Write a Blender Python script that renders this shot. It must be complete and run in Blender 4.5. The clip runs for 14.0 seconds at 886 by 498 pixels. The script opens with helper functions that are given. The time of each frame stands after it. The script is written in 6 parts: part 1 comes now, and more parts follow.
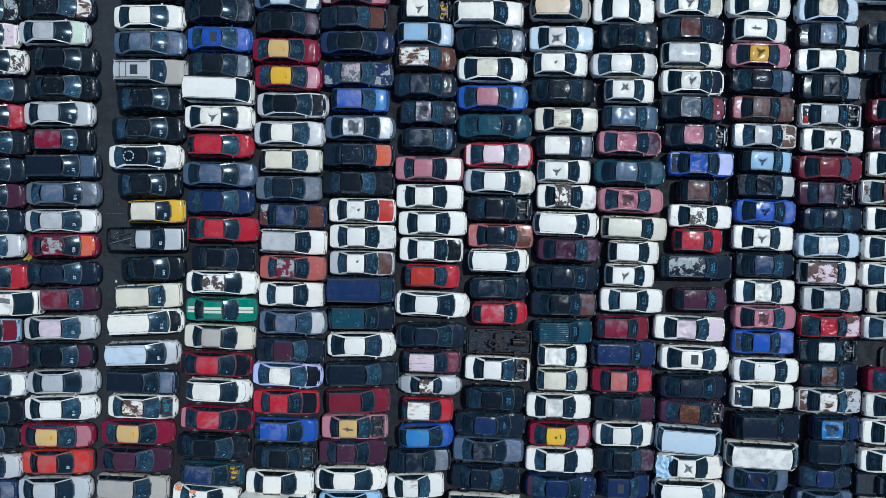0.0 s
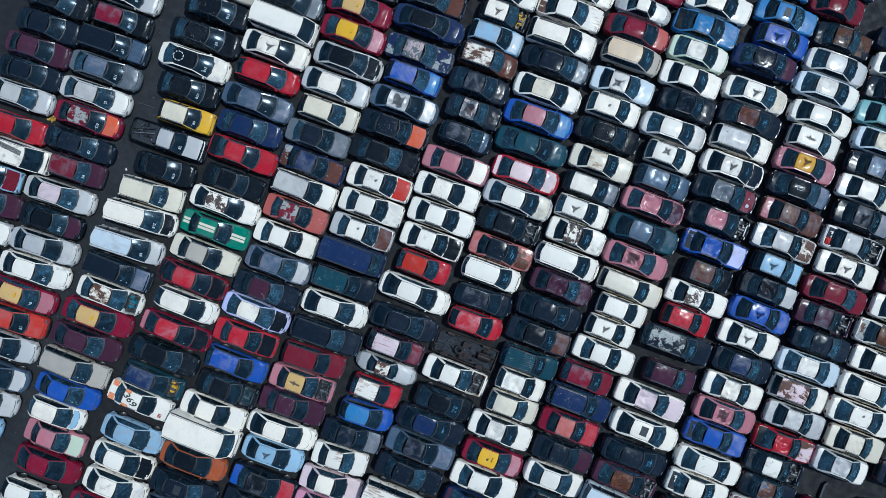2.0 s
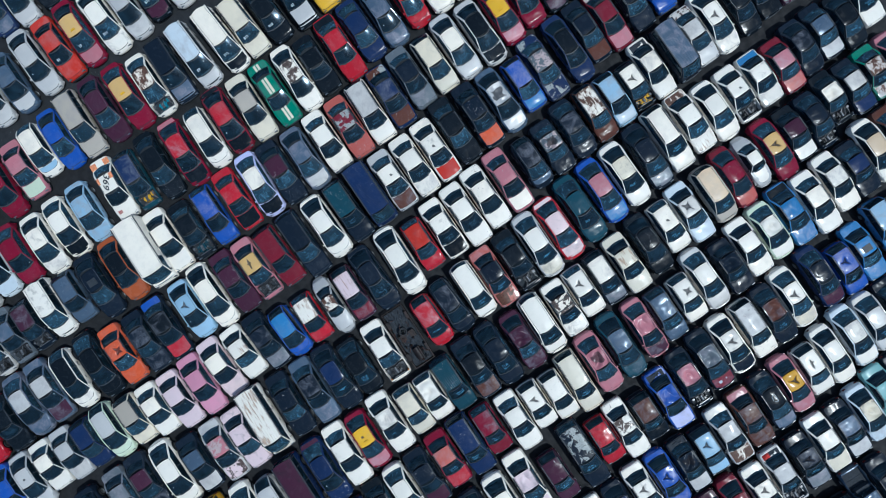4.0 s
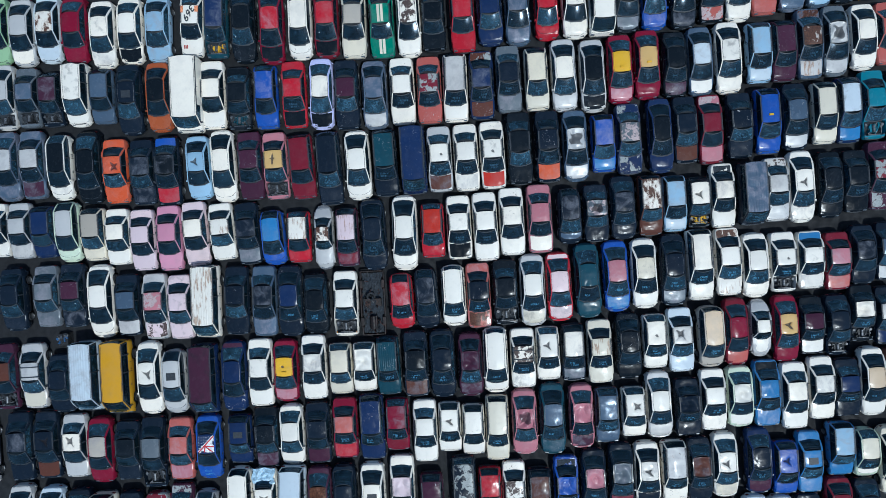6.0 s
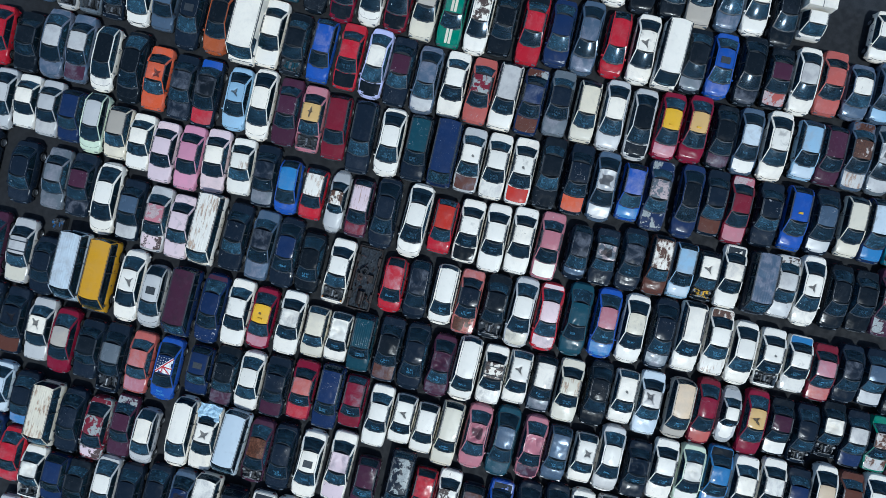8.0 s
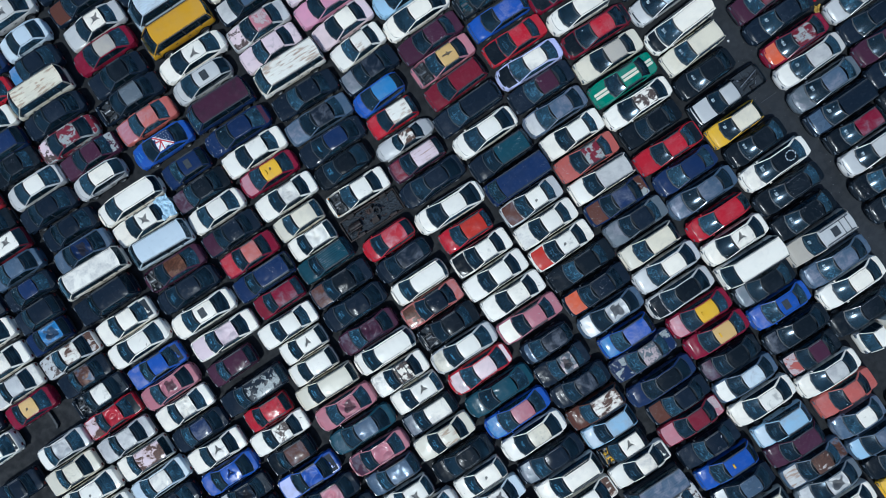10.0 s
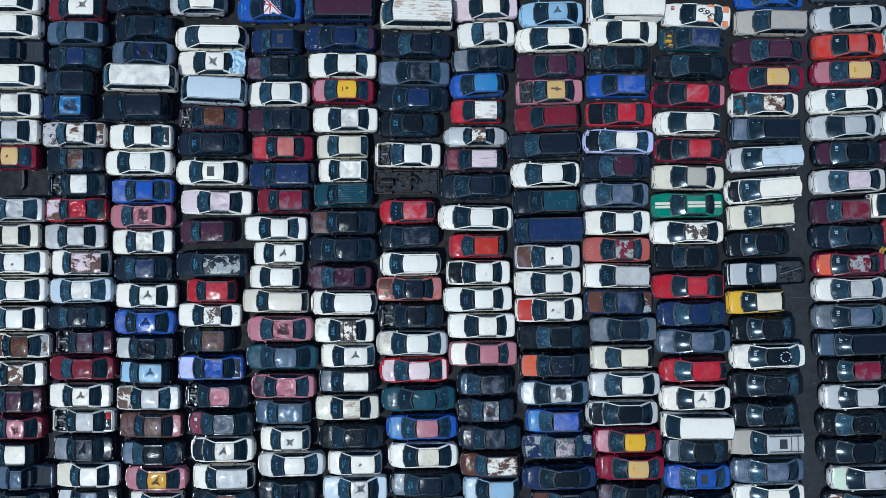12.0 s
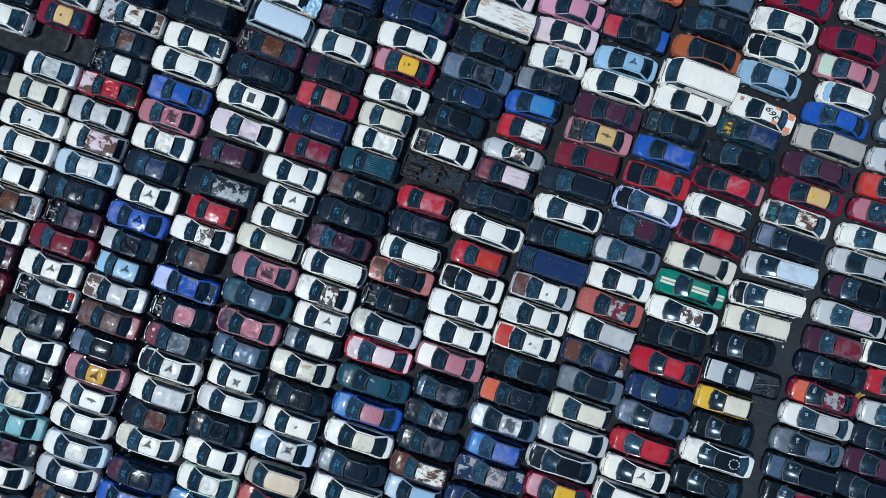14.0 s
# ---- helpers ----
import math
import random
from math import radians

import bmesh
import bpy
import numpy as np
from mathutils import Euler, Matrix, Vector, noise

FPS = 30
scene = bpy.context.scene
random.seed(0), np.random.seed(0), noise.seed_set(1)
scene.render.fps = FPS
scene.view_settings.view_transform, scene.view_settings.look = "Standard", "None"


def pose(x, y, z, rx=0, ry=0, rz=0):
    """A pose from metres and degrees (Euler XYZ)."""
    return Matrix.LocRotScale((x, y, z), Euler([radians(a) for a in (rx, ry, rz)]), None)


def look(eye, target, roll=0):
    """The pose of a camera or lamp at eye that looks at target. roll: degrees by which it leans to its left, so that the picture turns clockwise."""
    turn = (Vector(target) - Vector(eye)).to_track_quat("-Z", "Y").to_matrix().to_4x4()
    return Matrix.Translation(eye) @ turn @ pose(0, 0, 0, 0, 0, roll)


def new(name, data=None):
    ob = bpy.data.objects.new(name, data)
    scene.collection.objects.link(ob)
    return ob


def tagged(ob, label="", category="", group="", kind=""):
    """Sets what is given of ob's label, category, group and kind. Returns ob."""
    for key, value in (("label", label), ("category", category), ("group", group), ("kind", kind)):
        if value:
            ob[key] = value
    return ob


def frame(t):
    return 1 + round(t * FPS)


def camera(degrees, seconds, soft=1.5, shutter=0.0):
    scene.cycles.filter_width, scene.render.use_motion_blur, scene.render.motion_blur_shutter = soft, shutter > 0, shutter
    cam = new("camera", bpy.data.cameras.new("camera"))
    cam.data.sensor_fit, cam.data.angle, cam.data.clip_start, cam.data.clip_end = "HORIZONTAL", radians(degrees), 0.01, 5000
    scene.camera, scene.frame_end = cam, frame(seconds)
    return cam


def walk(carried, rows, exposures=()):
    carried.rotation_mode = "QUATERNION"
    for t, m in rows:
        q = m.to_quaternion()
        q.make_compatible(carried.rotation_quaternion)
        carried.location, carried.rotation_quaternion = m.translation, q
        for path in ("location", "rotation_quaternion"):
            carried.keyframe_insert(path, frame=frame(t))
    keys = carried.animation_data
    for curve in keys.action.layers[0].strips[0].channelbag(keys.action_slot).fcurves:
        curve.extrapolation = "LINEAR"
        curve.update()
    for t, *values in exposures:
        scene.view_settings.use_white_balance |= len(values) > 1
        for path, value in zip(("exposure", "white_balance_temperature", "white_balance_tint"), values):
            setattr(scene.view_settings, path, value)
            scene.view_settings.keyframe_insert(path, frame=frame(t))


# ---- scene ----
cam = camera(70.0, 14.0, soft=0.6)
PATH = [    # seconds, place, turn in degrees
    (0, (0.000, 0.000, 43.500), (-1.187, 1.158, 0.387)),
    (0.5, (0.113, -0.031, 43.505), (-1.098, 1.367, 4.383)),
    (1, (0.270, -0.122, 43.535), (-0.922, 1.607, 8.370)),
    (1.5, (0.406, -0.215, 43.607), (-0.732, 1.820, 13.449)),
    (2, (0.542, -0.358, 43.679), (-0.428, 1.962, 19.476)),
    (2.5, (0.717, -0.496, 43.715), (-0.094, 2.098, 26.708)),
    (3, (0.833, -0.547, 43.758), (0.214, 2.191, 34.961)),
    (3.2, (0.867, -0.563, 43.762), (0.326, 2.202, 38.577)),
    (3.73, (0.762, -0.656, 43.738), (0.438, 2.114, 49.223)),
    (4.25, (0.387, -0.793, 43.639), (0.280, 1.830, 60.910)),
    (4.78, (-0.008, -0.915, 43.526), (0.058, 1.549, 71.744)),
    (5.3, (-0.175, -0.962, 43.461), (-0.020, 1.473, 79.828)),
    (5.5, (-0.179, -0.950, 43.460), (0.003, 1.526, 82.143)),
    (6, (-0.136, -0.949, 43.435), (0.061, 1.596, 85.593)),
    (6.5, (-0.029, -0.959, 43.431), (0.212, 1.619, 87.696)),
    (7, (-0.020, -0.980, 43.398), (0.246, 1.674, 89.975)),
    (7.5, (0.015, -1.026, 43.403), (0.374, 1.670, 93.871)),
    (8, (0.068, -1.086, 43.477), (0.575, 1.660, 102.433)),
    (8.2, (0.099, -1.116, 43.497), (0.642, 1.607, 106.786)),
    (8.72, (0.061, -1.390, 43.462), (0.582, 1.444, 118.346)),
    (9.25, (-0.061, -1.897, 43.307), (0.216, 1.107, 129.886)),
    (9.78, (-0.091, -2.368, 43.162), (-0.129, 0.687, 140.977)),
    (10.3, (0.151, -2.534, 43.158), (-0.125, 0.274, 151.186)),
    (10.5, (0.327, -2.525, 43.225), (0.016, 0.132, 154.853)),
    (11, (0.733, -2.432, 43.307), (0.258, -0.233, 163.511)),
    (11.5, (1.114, -2.202, 43.376), (0.589, -0.603, 171.514)),
    (12, (1.392, -1.942, 43.312), (0.881, -0.932, 178.483)),
    (12.2, (1.473, -1.853, 43.244), (0.918, -1.092, 181.437)),
    (12.5, (1.592, -1.759, 43.149), (0.976, -1.211, 184.669)),
    (13, (1.733, -1.713, 43.134), (0.901, -1.414, 189.786)),
    (13.5, (1.879, -1.722, 43.137), (0.734, -1.656, 194.015)),
    (14, (2.100, -1.746, 43.080), (0.529, -1.872, 197.792)),
]
walk(cam, [(t, pose(*eye, *turn)) for t, eye, turn in PATH], exposures=[(0.0, -0.5, 5600, 2), (14.0, -0.5, 5600, 2)])

# ---------------------------------------------------------------- daylight
SUN_HEIGHT, SUN_TURN = 64.0, 34.0      # degrees above the horizon, degrees from +x towards +y
world = bpy.data.worlds.new("sky")
scene.world = world
world.use_nodes = True
wn = world.node_tree
sky = wn.nodes.new("ShaderNodeTexSky")
sky.sky_type, sky.sun_disc = "NISHITA", False
sky.sun_elevation, sky.sun_rotation = radians(SUN_HEIGHT), radians(90 - SUN_TURN)
wn.links.new(sky.outputs[0], wn.nodes["Background"].inputs[0])
wn.nodes["Background"].inputs[1].default_value = 0.15
sun = new("sun", bpy.data.lights.new("sun", "SUN"))
sun.data.energy, sun.data.angle, sun.data.color = 3.65, radians(0.55), (1.0, 0.97, 0.92)
sun_way = Vector((math.cos(radians(SUN_HEIGHT)) * math.cos(radians(SUN_TURN)),
                  math.cos(radians(SUN_HEIGHT)) * math.sin(radians(SUN_TURN)), math.sin(radians(SUN_HEIGHT))))
sun.matrix_world = look(sun_way * 60, (0, 0, 0))

# ---------------------------------------------------------------- materials
COLOURS = {
    "W": ("white", (0.86, 0.81, 0.705)), "S": ("silver", (0.55, 0.545, 0.525)), "G": ("grey", (0.13, 0.155, 0.175)),
    "K": ("black", (0.0072, 0.0115, 0.0165)), "D": ("charcoal", (0.0095, 0.0168, 0.029)), "N": ("navy blue", (0.012, 0.028, 0.085)),
    "B": ("bright blue", (0.02, 0.085, 0.38)), "L": ("light blue", (0.29, 0.46, 0.6)), "I": ("slate blue", (0.075, 0.115, 0.17)),
    "R": ("red", (0.43, 0.012, 0.026)), "3": ("crimson", (0.2, 0.008, 0.03)), "4": ("mustard yellow", (0.59, 0.3, 0.013)), "2": ("beige grey", (0.43, 0.385, 0.32)), "M": ("maroon", (0.165, 0.014, 0.028)), "F": ("salmon red", (0.46, 0.11, 0.09)),
    "P": ("dusty pink", (0.46, 0.17, 0.2)), "V": ("dark plum", (0.06, 0.02, 0.04)), "C": ("cream", (0.72, 0.66, 0.52)),
    "T": ("tan", (0.64, 0.41, 0.15)), "Y": ("yellow", (0.74, 0.42, 0.02)), "O": ("orange", (0.59, 0.092, 0.03)),
    "U": ("rust brown", (0.105, 0.04, 0.028)), "E": ("dark teal", (0.014, 0.06, 0.085)), "J": ("green", (0.01, 0.19, 0.12)),
    "X": ("sky blue", (0.04, 0.19, 0.42)), "Z": ("pale teal", (0.2, 0.43, 0.43)), "Q": ("pale green", (0.58, 0.67, 0.5)), "A": ("lilac", (0.5, 0.52, 0.78)), "H": ("pale pink", (0.73, 0.58, 0.6)),
    "5": ("pale blue", (0.56, 0.64, 0.69)), "6": ("red-orange", (0.5, 0.034, 0.021)), "7": ("teal", (0.02, 0.2, 0.27)), "8": ("pink", (0.6, 0.26, 0.36)), "9": ("sand", (0.66, 0.5, 0.33)), "1": ("burnt orange", (0.38, 0.09, 0.03)), "0": ("leaf green", (0.3, 0.48, 0.27)),
}


class Nodes:
    """A node material under construction."""

    def __init__(self, name):
        self.mat = bpy.data.materials.new(name)
        self.mat.use_nodes = True
        self.tree = self.mat.node_tree
        self.shader = self.tree.nodes["Principled BSDF"]

    def add(self, kind, **inputs):
        node = self.tree.nodes.new("ShaderNode" + kind)
        for key, value in inputs.items():
            self.put(node, key.replace("_", " "), value)
        return node

    def put(self, node, key, value):
        socket = node.inputs[int(key) if key.isdigit() else key]
        if isinstance(value, bpy.types.NodeSocket):
            self.tree.links.new(value, socket)
        else:
            socket.default_value = value

    def math(self, operation, a, b=0.0, clamp=False):
        node = self.tree.nodes.new("ShaderNodeMath")
        node.operation, node.use_clamp = operation, clamp
        self.put(node, "0", a)
        self.put(node, "1", b)
        return node.outputs[0]

    def ramp(self, value, low, high, a=0.0, b=1.0):
        node = self.add("MapRange", Value=value, From_Min=low, From_Max=high, To_Min=a, To_Max=b)
        node.interpolation_type = "SMOOTHSTEP"
        return node.outputs[0]

    def mix(self, factor, a, b, blend="MIX"):
        node = self.tree.nodes.new("ShaderNodeMix")
        node.data_type, node.blend_type = "RGBA", blend
        self.put(node, "0", factor)
        self.put(node, "6", a)
        self.put(node, "7", b)
        return node.outputs[2]

    def noise(self, where, scale, detail=3.0, rough=0.55, distortion=0.0):
        return self.add("TexNoise", Vector=where, Scale=scale, Detail=detail, Roughness=rough, Distortion=distortion).outputs[0]

    def place(self):
        """Object coordinates, shifted by chance from object to object, and that chance."""
        info = self.add("ObjectInfo")
        spot = self.add("TexCoord").outputs["Object"]
        shift = self.add("CombineXYZ", X=self.math("MULTIPLY", info.outputs["Random"], 71.0), Y=self.math("MULTIPLY", info.outputs["Random"], 37.0))
        node = self.tree.nodes.new("ShaderNodeVectorMath")
        self.put(node, "0", spot)
        self.put(node, "1", shift.outputs[0])
        return node.outputs[0], info.outputs["Random"], spot


def rgba(c, k=1.0):
    return (c[0] * k, c[1] * k, c[2] * k, 1.0)


PAINTS = {}


def paint(code, wear=""):
    """Weathered car paint. wear: r rust eating in, R rust all over, t streaks of rust, p lacquer peeled off in islands,
    c clouded and chalky with some painted sheen, f flecked with chips, s smudged with grime, d dirt and painted shade
    in a dent."""
    wear = "".join(sorted(wear.replace("-", "")))
    if (code, wear) in PAINTS:
        return PAINTS[code, wear]
    word, c = COLOURS[code]
    n = Nodes("paint " + word + (" worn " + wear if wear else ""))
    where, chance, spot = n.place()
    light = sum(c) / 3
    pale, dark = light > 0.3, light < 0.1
    faded = tuple(0.65 * v + 0.35 * (light * 0.9 + k) for v, k in zip(c, (0.004, 0.006, 0.009) if dark else (0.009, 0.014, 0.019)))
    cloud = n.ramp(n.noise(where, 1.3, 3), 0.4, 0.75)
    colour = n.mix(n.math("MULTIPLY", cloud, 0.5 if light < 0.3 else 0.25), rgba(c), rgba(faded))
    colour = n.mix(0.4, colour, n.mix(chance, rgba(c, 0.62), rgba(c, 1.14)))
    if code in "WSC5H":      # old white lacquer yellows, on some cars more than on others
        colour = n.mix(n.ramp(chance, 0.4, 1.0, 0.0, 0.42), colour, rgba((c[0] * 0.95, c[1] * 0.87, c[2] * 0.76)))
    grime = n.ramp(n.noise(where, 3.2, 5, 0.65), 0.5, 0.8)
    colour = n.mix(n.math("MULTIPLY", grime, 0.08 if dark else 0.13), colour, rgba((0.105, 0.11, 0.115)))
    # dust, more of it on some panels than on others
    dust_sky = n.math("MULTIPLY", n.ramp(n.noise(where, 0.9, 5, 0.6), 0.42, 0.72), n.ramp(chance, 0.3, 1.0, 0.0, 0.09 if dark else 0.26))
    colour = n.mix(dust_sky, colour, rgba((0.14, 0.156, 0.185) if dark else (0.27, 0.265, 0.265)))
    scratch = n.add("Mapping", Vector=where)
    n.put(scratch, "Scale", (0.35, 3.0, 1.0))
    marks = n.ramp(n.noise(scratch.outputs[0], 5.0, 6, 0.7), 0.67, 0.71)
    colour = n.mix(n.math("MULTIPLY", marks, 0.12 if pale else 0.3), colour, rgba((0.3, 0.28, 0.26)) if pale else rgba((0.16, 0.18, 0.2)))
    # stone chips and peeled specks
    chip = n.ramp(n.noise(where, 13.0, 3, 0.6, 0.2), 0.64, 0.68)
    where_chipped = n.ramp(n.noise(where, 1.7, 2, 0.5), 0.45, 0.62)
    chip = n.math("MULTIPLY", n.math("MULTIPLY", chip, where_chipped), n.ramp(chance, 0.55, 1.0))
    colour = n.mix(n.math("MULTIPLY", chip, 0.5), colour, rgba((0.12, 0.09, 0.075)) if pale else rgba((0.4, 0.41, 0.43)))
    # clouded lacquer; on a few roofs and bonnets it also paints in sheen
    if "c" in wear:
        soft = n.ramp(n.noise(where, 1.25, 4, 0.6, 0.6), 0.4, 0.66)
        chalk = n.ramp(n.noise(where, 7.0, 4, 0.7), 0.3, 0.75, 0.45, 1.0)
        tone = (0.3, 0.285, 0.29) if pale else (0.21, 0.22, 0.255) if dark else tuple(0.45 * v + k for v, k in zip(c, (0.25, 0.22, 0.24)))
        colour = n.mix(n.math("MULTIPLY", n.math("MULTIPLY", soft, chalk), 0.62 if pale else 0.55 if dark else 0.7), colour, rgba(tone))
    if "s" in wear:
        soot = n.ramp(n.noise(where, 1.7, 5, 0.62, 0.4), 0.5, 0.72)
        speck = n.ramp(n.noise(where, 9.0, 3, 0.6), 0.6, 0.72)
        colour = n.mix(n.math("MULTIPLY", n.math("MAXIMUM", n.math("MULTIPLY", soot, 0.6), n.math("MULTIPLY", speck, soot)), 0.8), colour,
                       rgba((0.09, 0.085, 0.085) if pale else (0.02, 0.022, 0.026)))
    if "f" in wear:
        spread = n.ramp(n.noise(where, 1.1, 2, 0.5), 0.35, 0.65, 0.0, 0.1)
        bits = n.ramp(n.math("ADD", n.noise(where, 4.6, 4, 0.6, 0.9), spread), 0.715, 0.745)
        small = n.ramp(n.math("ADD", n.noise(where, 14.0, 2.0, 0.5, 0.6), spread), 0.77, 0.8)
        tone = n.ramp(n.noise(where, 3.0, 2), 0.35, 0.65)
        bare = n.mix(tone, rgba((0.07, 0.045, 0.035)), rgba((0.16, 0.1, 0.08))) if pale else n.mix(tone, rgba((0.2, 0.19, 0.2)), rgba((0.5, 0.49, 0.49)))
        colour = n.mix(n.math("MULTIPLY", n.math("MAXIMUM", bits, n.math("MULTIPLY", small, 0.6)), 0.75), colour, bare)
    if "p" in wear:
        patch = n.ramp(n.noise(where, 1.4, 2, 0.5), 0.3, 0.62, -0.1, 0.12)
        fine = n.math("ADD", n.noise(where, 3.4, 6, 0.66, 0.7), patch)
        island = n.ramp(fine, 0.535, 0.56)
        rim = n.math("MULTIPLY", n.ramp(fine, 0.505, 0.535), n.math("SUBTRACT", 1.0, island))
        bare = (0.06, 0.035, 0.03) if pale else (0.36, 0.385, 0.37) if dark else (0.5, 0.4, 0.39)
        shade = n.ramp(n.noise(where, 11.0, 4, 0.6), 0.3, 0.7, 0.45, 1.1)
        tint = n.mix(shade, rgba(bare, 0.5), rgba(bare))
        colour = n.mix(n.math("MULTIPLY", rim, 0.5), colour, rgba((0.3, 0.24, 0.2) if pale else (0.2, 0.18, 0.18)))
        colour = n.mix(n.math("MULTIPLY", island, 0.97), colour, tint)
    if "r" in wear or "R" in wear:
        drawn = n.add("Mapping", Vector=where)
        n.put(drawn, "Scale", (0.75, 1.25, 1.0))
        fine = n.noise(where, 12.0, 6, 0.7, 0.3)
        eaten = n.math("ADD", n.noise(drawn.outputs[0], 1.7, 5, 0.62, 0.5), n.math("MULTIPLY", n.math("SUBTRACT", fine, 0.5), 0.16))
        eaten = n.math("ADD", eaten, n.math("ADD", n.math("MULTIPLY", n.math("SUBTRACT", chance, 0.5), 0.07), 0.1 if "R" in wear else 0.02))
        halo, core = n.ramp(eaten, 0.42, 0.52), n.ramp(eaten, 0.505, 0.545)
        ochre = n.mix(n.ramp(fine, 0.35, 0.65), rgba((0.2, 0.075, 0.03)), rgba((0.33, 0.17, 0.09)))
        brown = n.mix(n.ramp(fine, 0.35, 0.65), rgba((0.035, 0.015, 0.011)), rgba((0.12, 0.047, 0.026)))
        colour = n.mix(n.math("MULTIPLY", halo, 0.38), colour, ochre)
        colour = n.mix(n.math("MULTIPLY", core, 0.97), colour, brown)
    else:
        colour = n.mix(n.ramp(n.noise(where, 5.5, 5, 0.65), 0.71, 0.74), colour, rgba((0.055, 0.022, 0.014)))
    if "t" in wear:
        run = n.add("Mapping", Vector=where)
        n.put(run, "Scale", (0.35, 2.4, 1.0))
        streak = n.ramp(n.math("ADD", n.noise(run.outputs[0], 3.0, 6, 0.65, 0.4), n.ramp(n.noise(where, 1.0, 2), 0.35, 0.65, -0.08, 0.06)), 0.5, 0.62)
        colour = n.mix(n.math("MULTIPLY", streak, 0.7), colour, n.mix(n.ramp(n.noise(where, 9.0, 4), 0.35, 0.65), rgba((0.16, 0.06, 0.025)), rgba((0.42, 0.24, 0.13))))
    # dirt and the hollow's shade put into the colour, darker with depth
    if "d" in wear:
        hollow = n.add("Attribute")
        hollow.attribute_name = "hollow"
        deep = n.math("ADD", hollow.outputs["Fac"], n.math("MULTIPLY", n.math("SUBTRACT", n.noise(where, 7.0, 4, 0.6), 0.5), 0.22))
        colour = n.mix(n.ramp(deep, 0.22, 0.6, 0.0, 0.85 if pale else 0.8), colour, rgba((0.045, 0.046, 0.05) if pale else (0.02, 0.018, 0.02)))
    n.put(n.shader, "Base Color", colour)
    shine = n.ramp(n.noise(where, 2.4, 4), 0.3, 0.75, 0.14, 0.34) if light < 0.3 else n.ramp(n.noise(where, 2.4, 4), 0.3, 0.75, 0.3, 0.6)
    if set(wear) & set("rRpc"):
        shine = n.math("ADD", shine, 0.15)
    if "d" in wear:
        shine = n.math("ADD", shine, 0.06)
    n.put(n.shader, "Roughness", shine)
    n.put(n.shader, "Metallic", 0.12 if code in "SIG" else 0.0)
    n.put(n.shader, "Specular IOR Level", 0.3 if "d" in wear and not pale and not dark else 0.1 if dark else 0.2 if light < 0.4 else 0.3)
    n.put(n.shader, "Coat Weight", 0.04 if dark else 0.07)
    n.put(n.shader, "Coat Roughness", 0.12)
    wave = n.add("Bump", Strength=0.34 if pale else 0.65, Distance=0.11, Height=n.noise(where, 1.3, 1.0, 0.4, 0.3))
    bump = n.add("Bump", Strength=0.2, Distance=0.01, Height=n.noise(where, 9.0, 4), Normal=wave.outputs[0])
    n.put(n.shader, "Normal", bump.outputs[0])
    PAINTS[code, wear] = n.mat
    return n.mat


def plain(name, c, rough=0.6, metal=0.0, vary=0.35, scale=9.0, bump=0.1):
    n = Nodes(name)
    where, chance, _ = n.place()
    blot = n.ramp(n.noise(where, scale, 4, 0.6), 0.3, 0.75)
    n.put(n.shader, "Base Color", n.mix(blot, rgba(c, 1 - vary), rgba(c, 1 + vary)))
    n.put(n.shader, "Roughness", n.ramp(n.noise(where, scale * 2.3, 3), 0.3, 0.7, rough - 0.1, min(rough + 0.12, 1)))
    n.put(n.shader, "Metallic", metal)
    n.put(n.shader, "Normal", n.add("Bump", Strength=bump, Distance=0.01, Height=n.noise(where, scale * 3, 3)).outputs[0])
    return n.mat


def glazing(name, tint):
    """Tinted car glass: a clear dark pane with a real reflection, some dust and painted blue sky reflections."""
    n = Nodes(name)
    where, chance, _ = n.place()
    out = n.tree.nodes["Material Output"]
    clear = n.add("BsdfTransparent", Color=rgba(tint))
    gloss = n.add("BsdfGlossy", Color=(0.36, 0.46, 0.58, 1), Roughness=0.12)
    fresnel = n.add("Fresnel", IOR=1.5)
    pane = n.add("MixShader")
    n.put(pane, "0", fresnel.outputs[0])
    n.put(pane, "1", clear.outputs[0])
    n.put(pane, "2", gloss.outputs[0])
    # blue film: dust plus sky reflections painted as a diffuse colour
    dust_sky = n.add("BsdfDiffuse", Color=rgba((0.07, 0.16, 0.235)))
    film = n.add("MixShader")
    sky_streaks = n.math("MULTIPLY", n.ramp(n.noise(where, 5.0, 4, 0.6, 0.8), 0.54, 0.66), n.ramp(chance, 0.2, 0.9, 0.05, 0.45))
    sky_veil = n.math("MULTIPLY", n.ramp(n.noise(where, 1.4, 3, 0.5), 0.35, 0.7, 0.25, 1.0), n.ramp(chance, 0.45, 1.0, 0.0, 0.4))
    n.put(film, "0", n.math("ADD", n.math("ADD", n.ramp(n.noise(where, 2.2, 5, 0.6), 0.4, 0.78, 0.04, 0.2), sky_streaks), sky_veil, True))
    n.put(film, "1", pane.outputs[0])
    n.put(film, "2", dust_sky.outputs[0])
    n.tree.links.new(film.outputs[0], out.inputs[0])
    return n.mat


GLASS = glazing("tinted glass", (0.26, 0.36, 0.42))
CABIN = plain("dark upholstery", (0.027, 0.034, 0.043), 0.9)
TRIM = plain("black plastic trim", (0.026, 0.032, 0.039), 0.55)
LAMP_RED = plain("red lamp plastic", (0.14, 0.012, 0.012), 0.25)
LAMP_CLEAR = plain("headlamp glass", (0.1, 0.12, 0.14), 0.3, 0.0)
LAMP_AMBER = plain("amber lamp plastic", (0.6, 0.2, 0.02), 0.25)
TYRE = plain("tyre rubber", (0.022, 0.024, 0.027), 0.85)
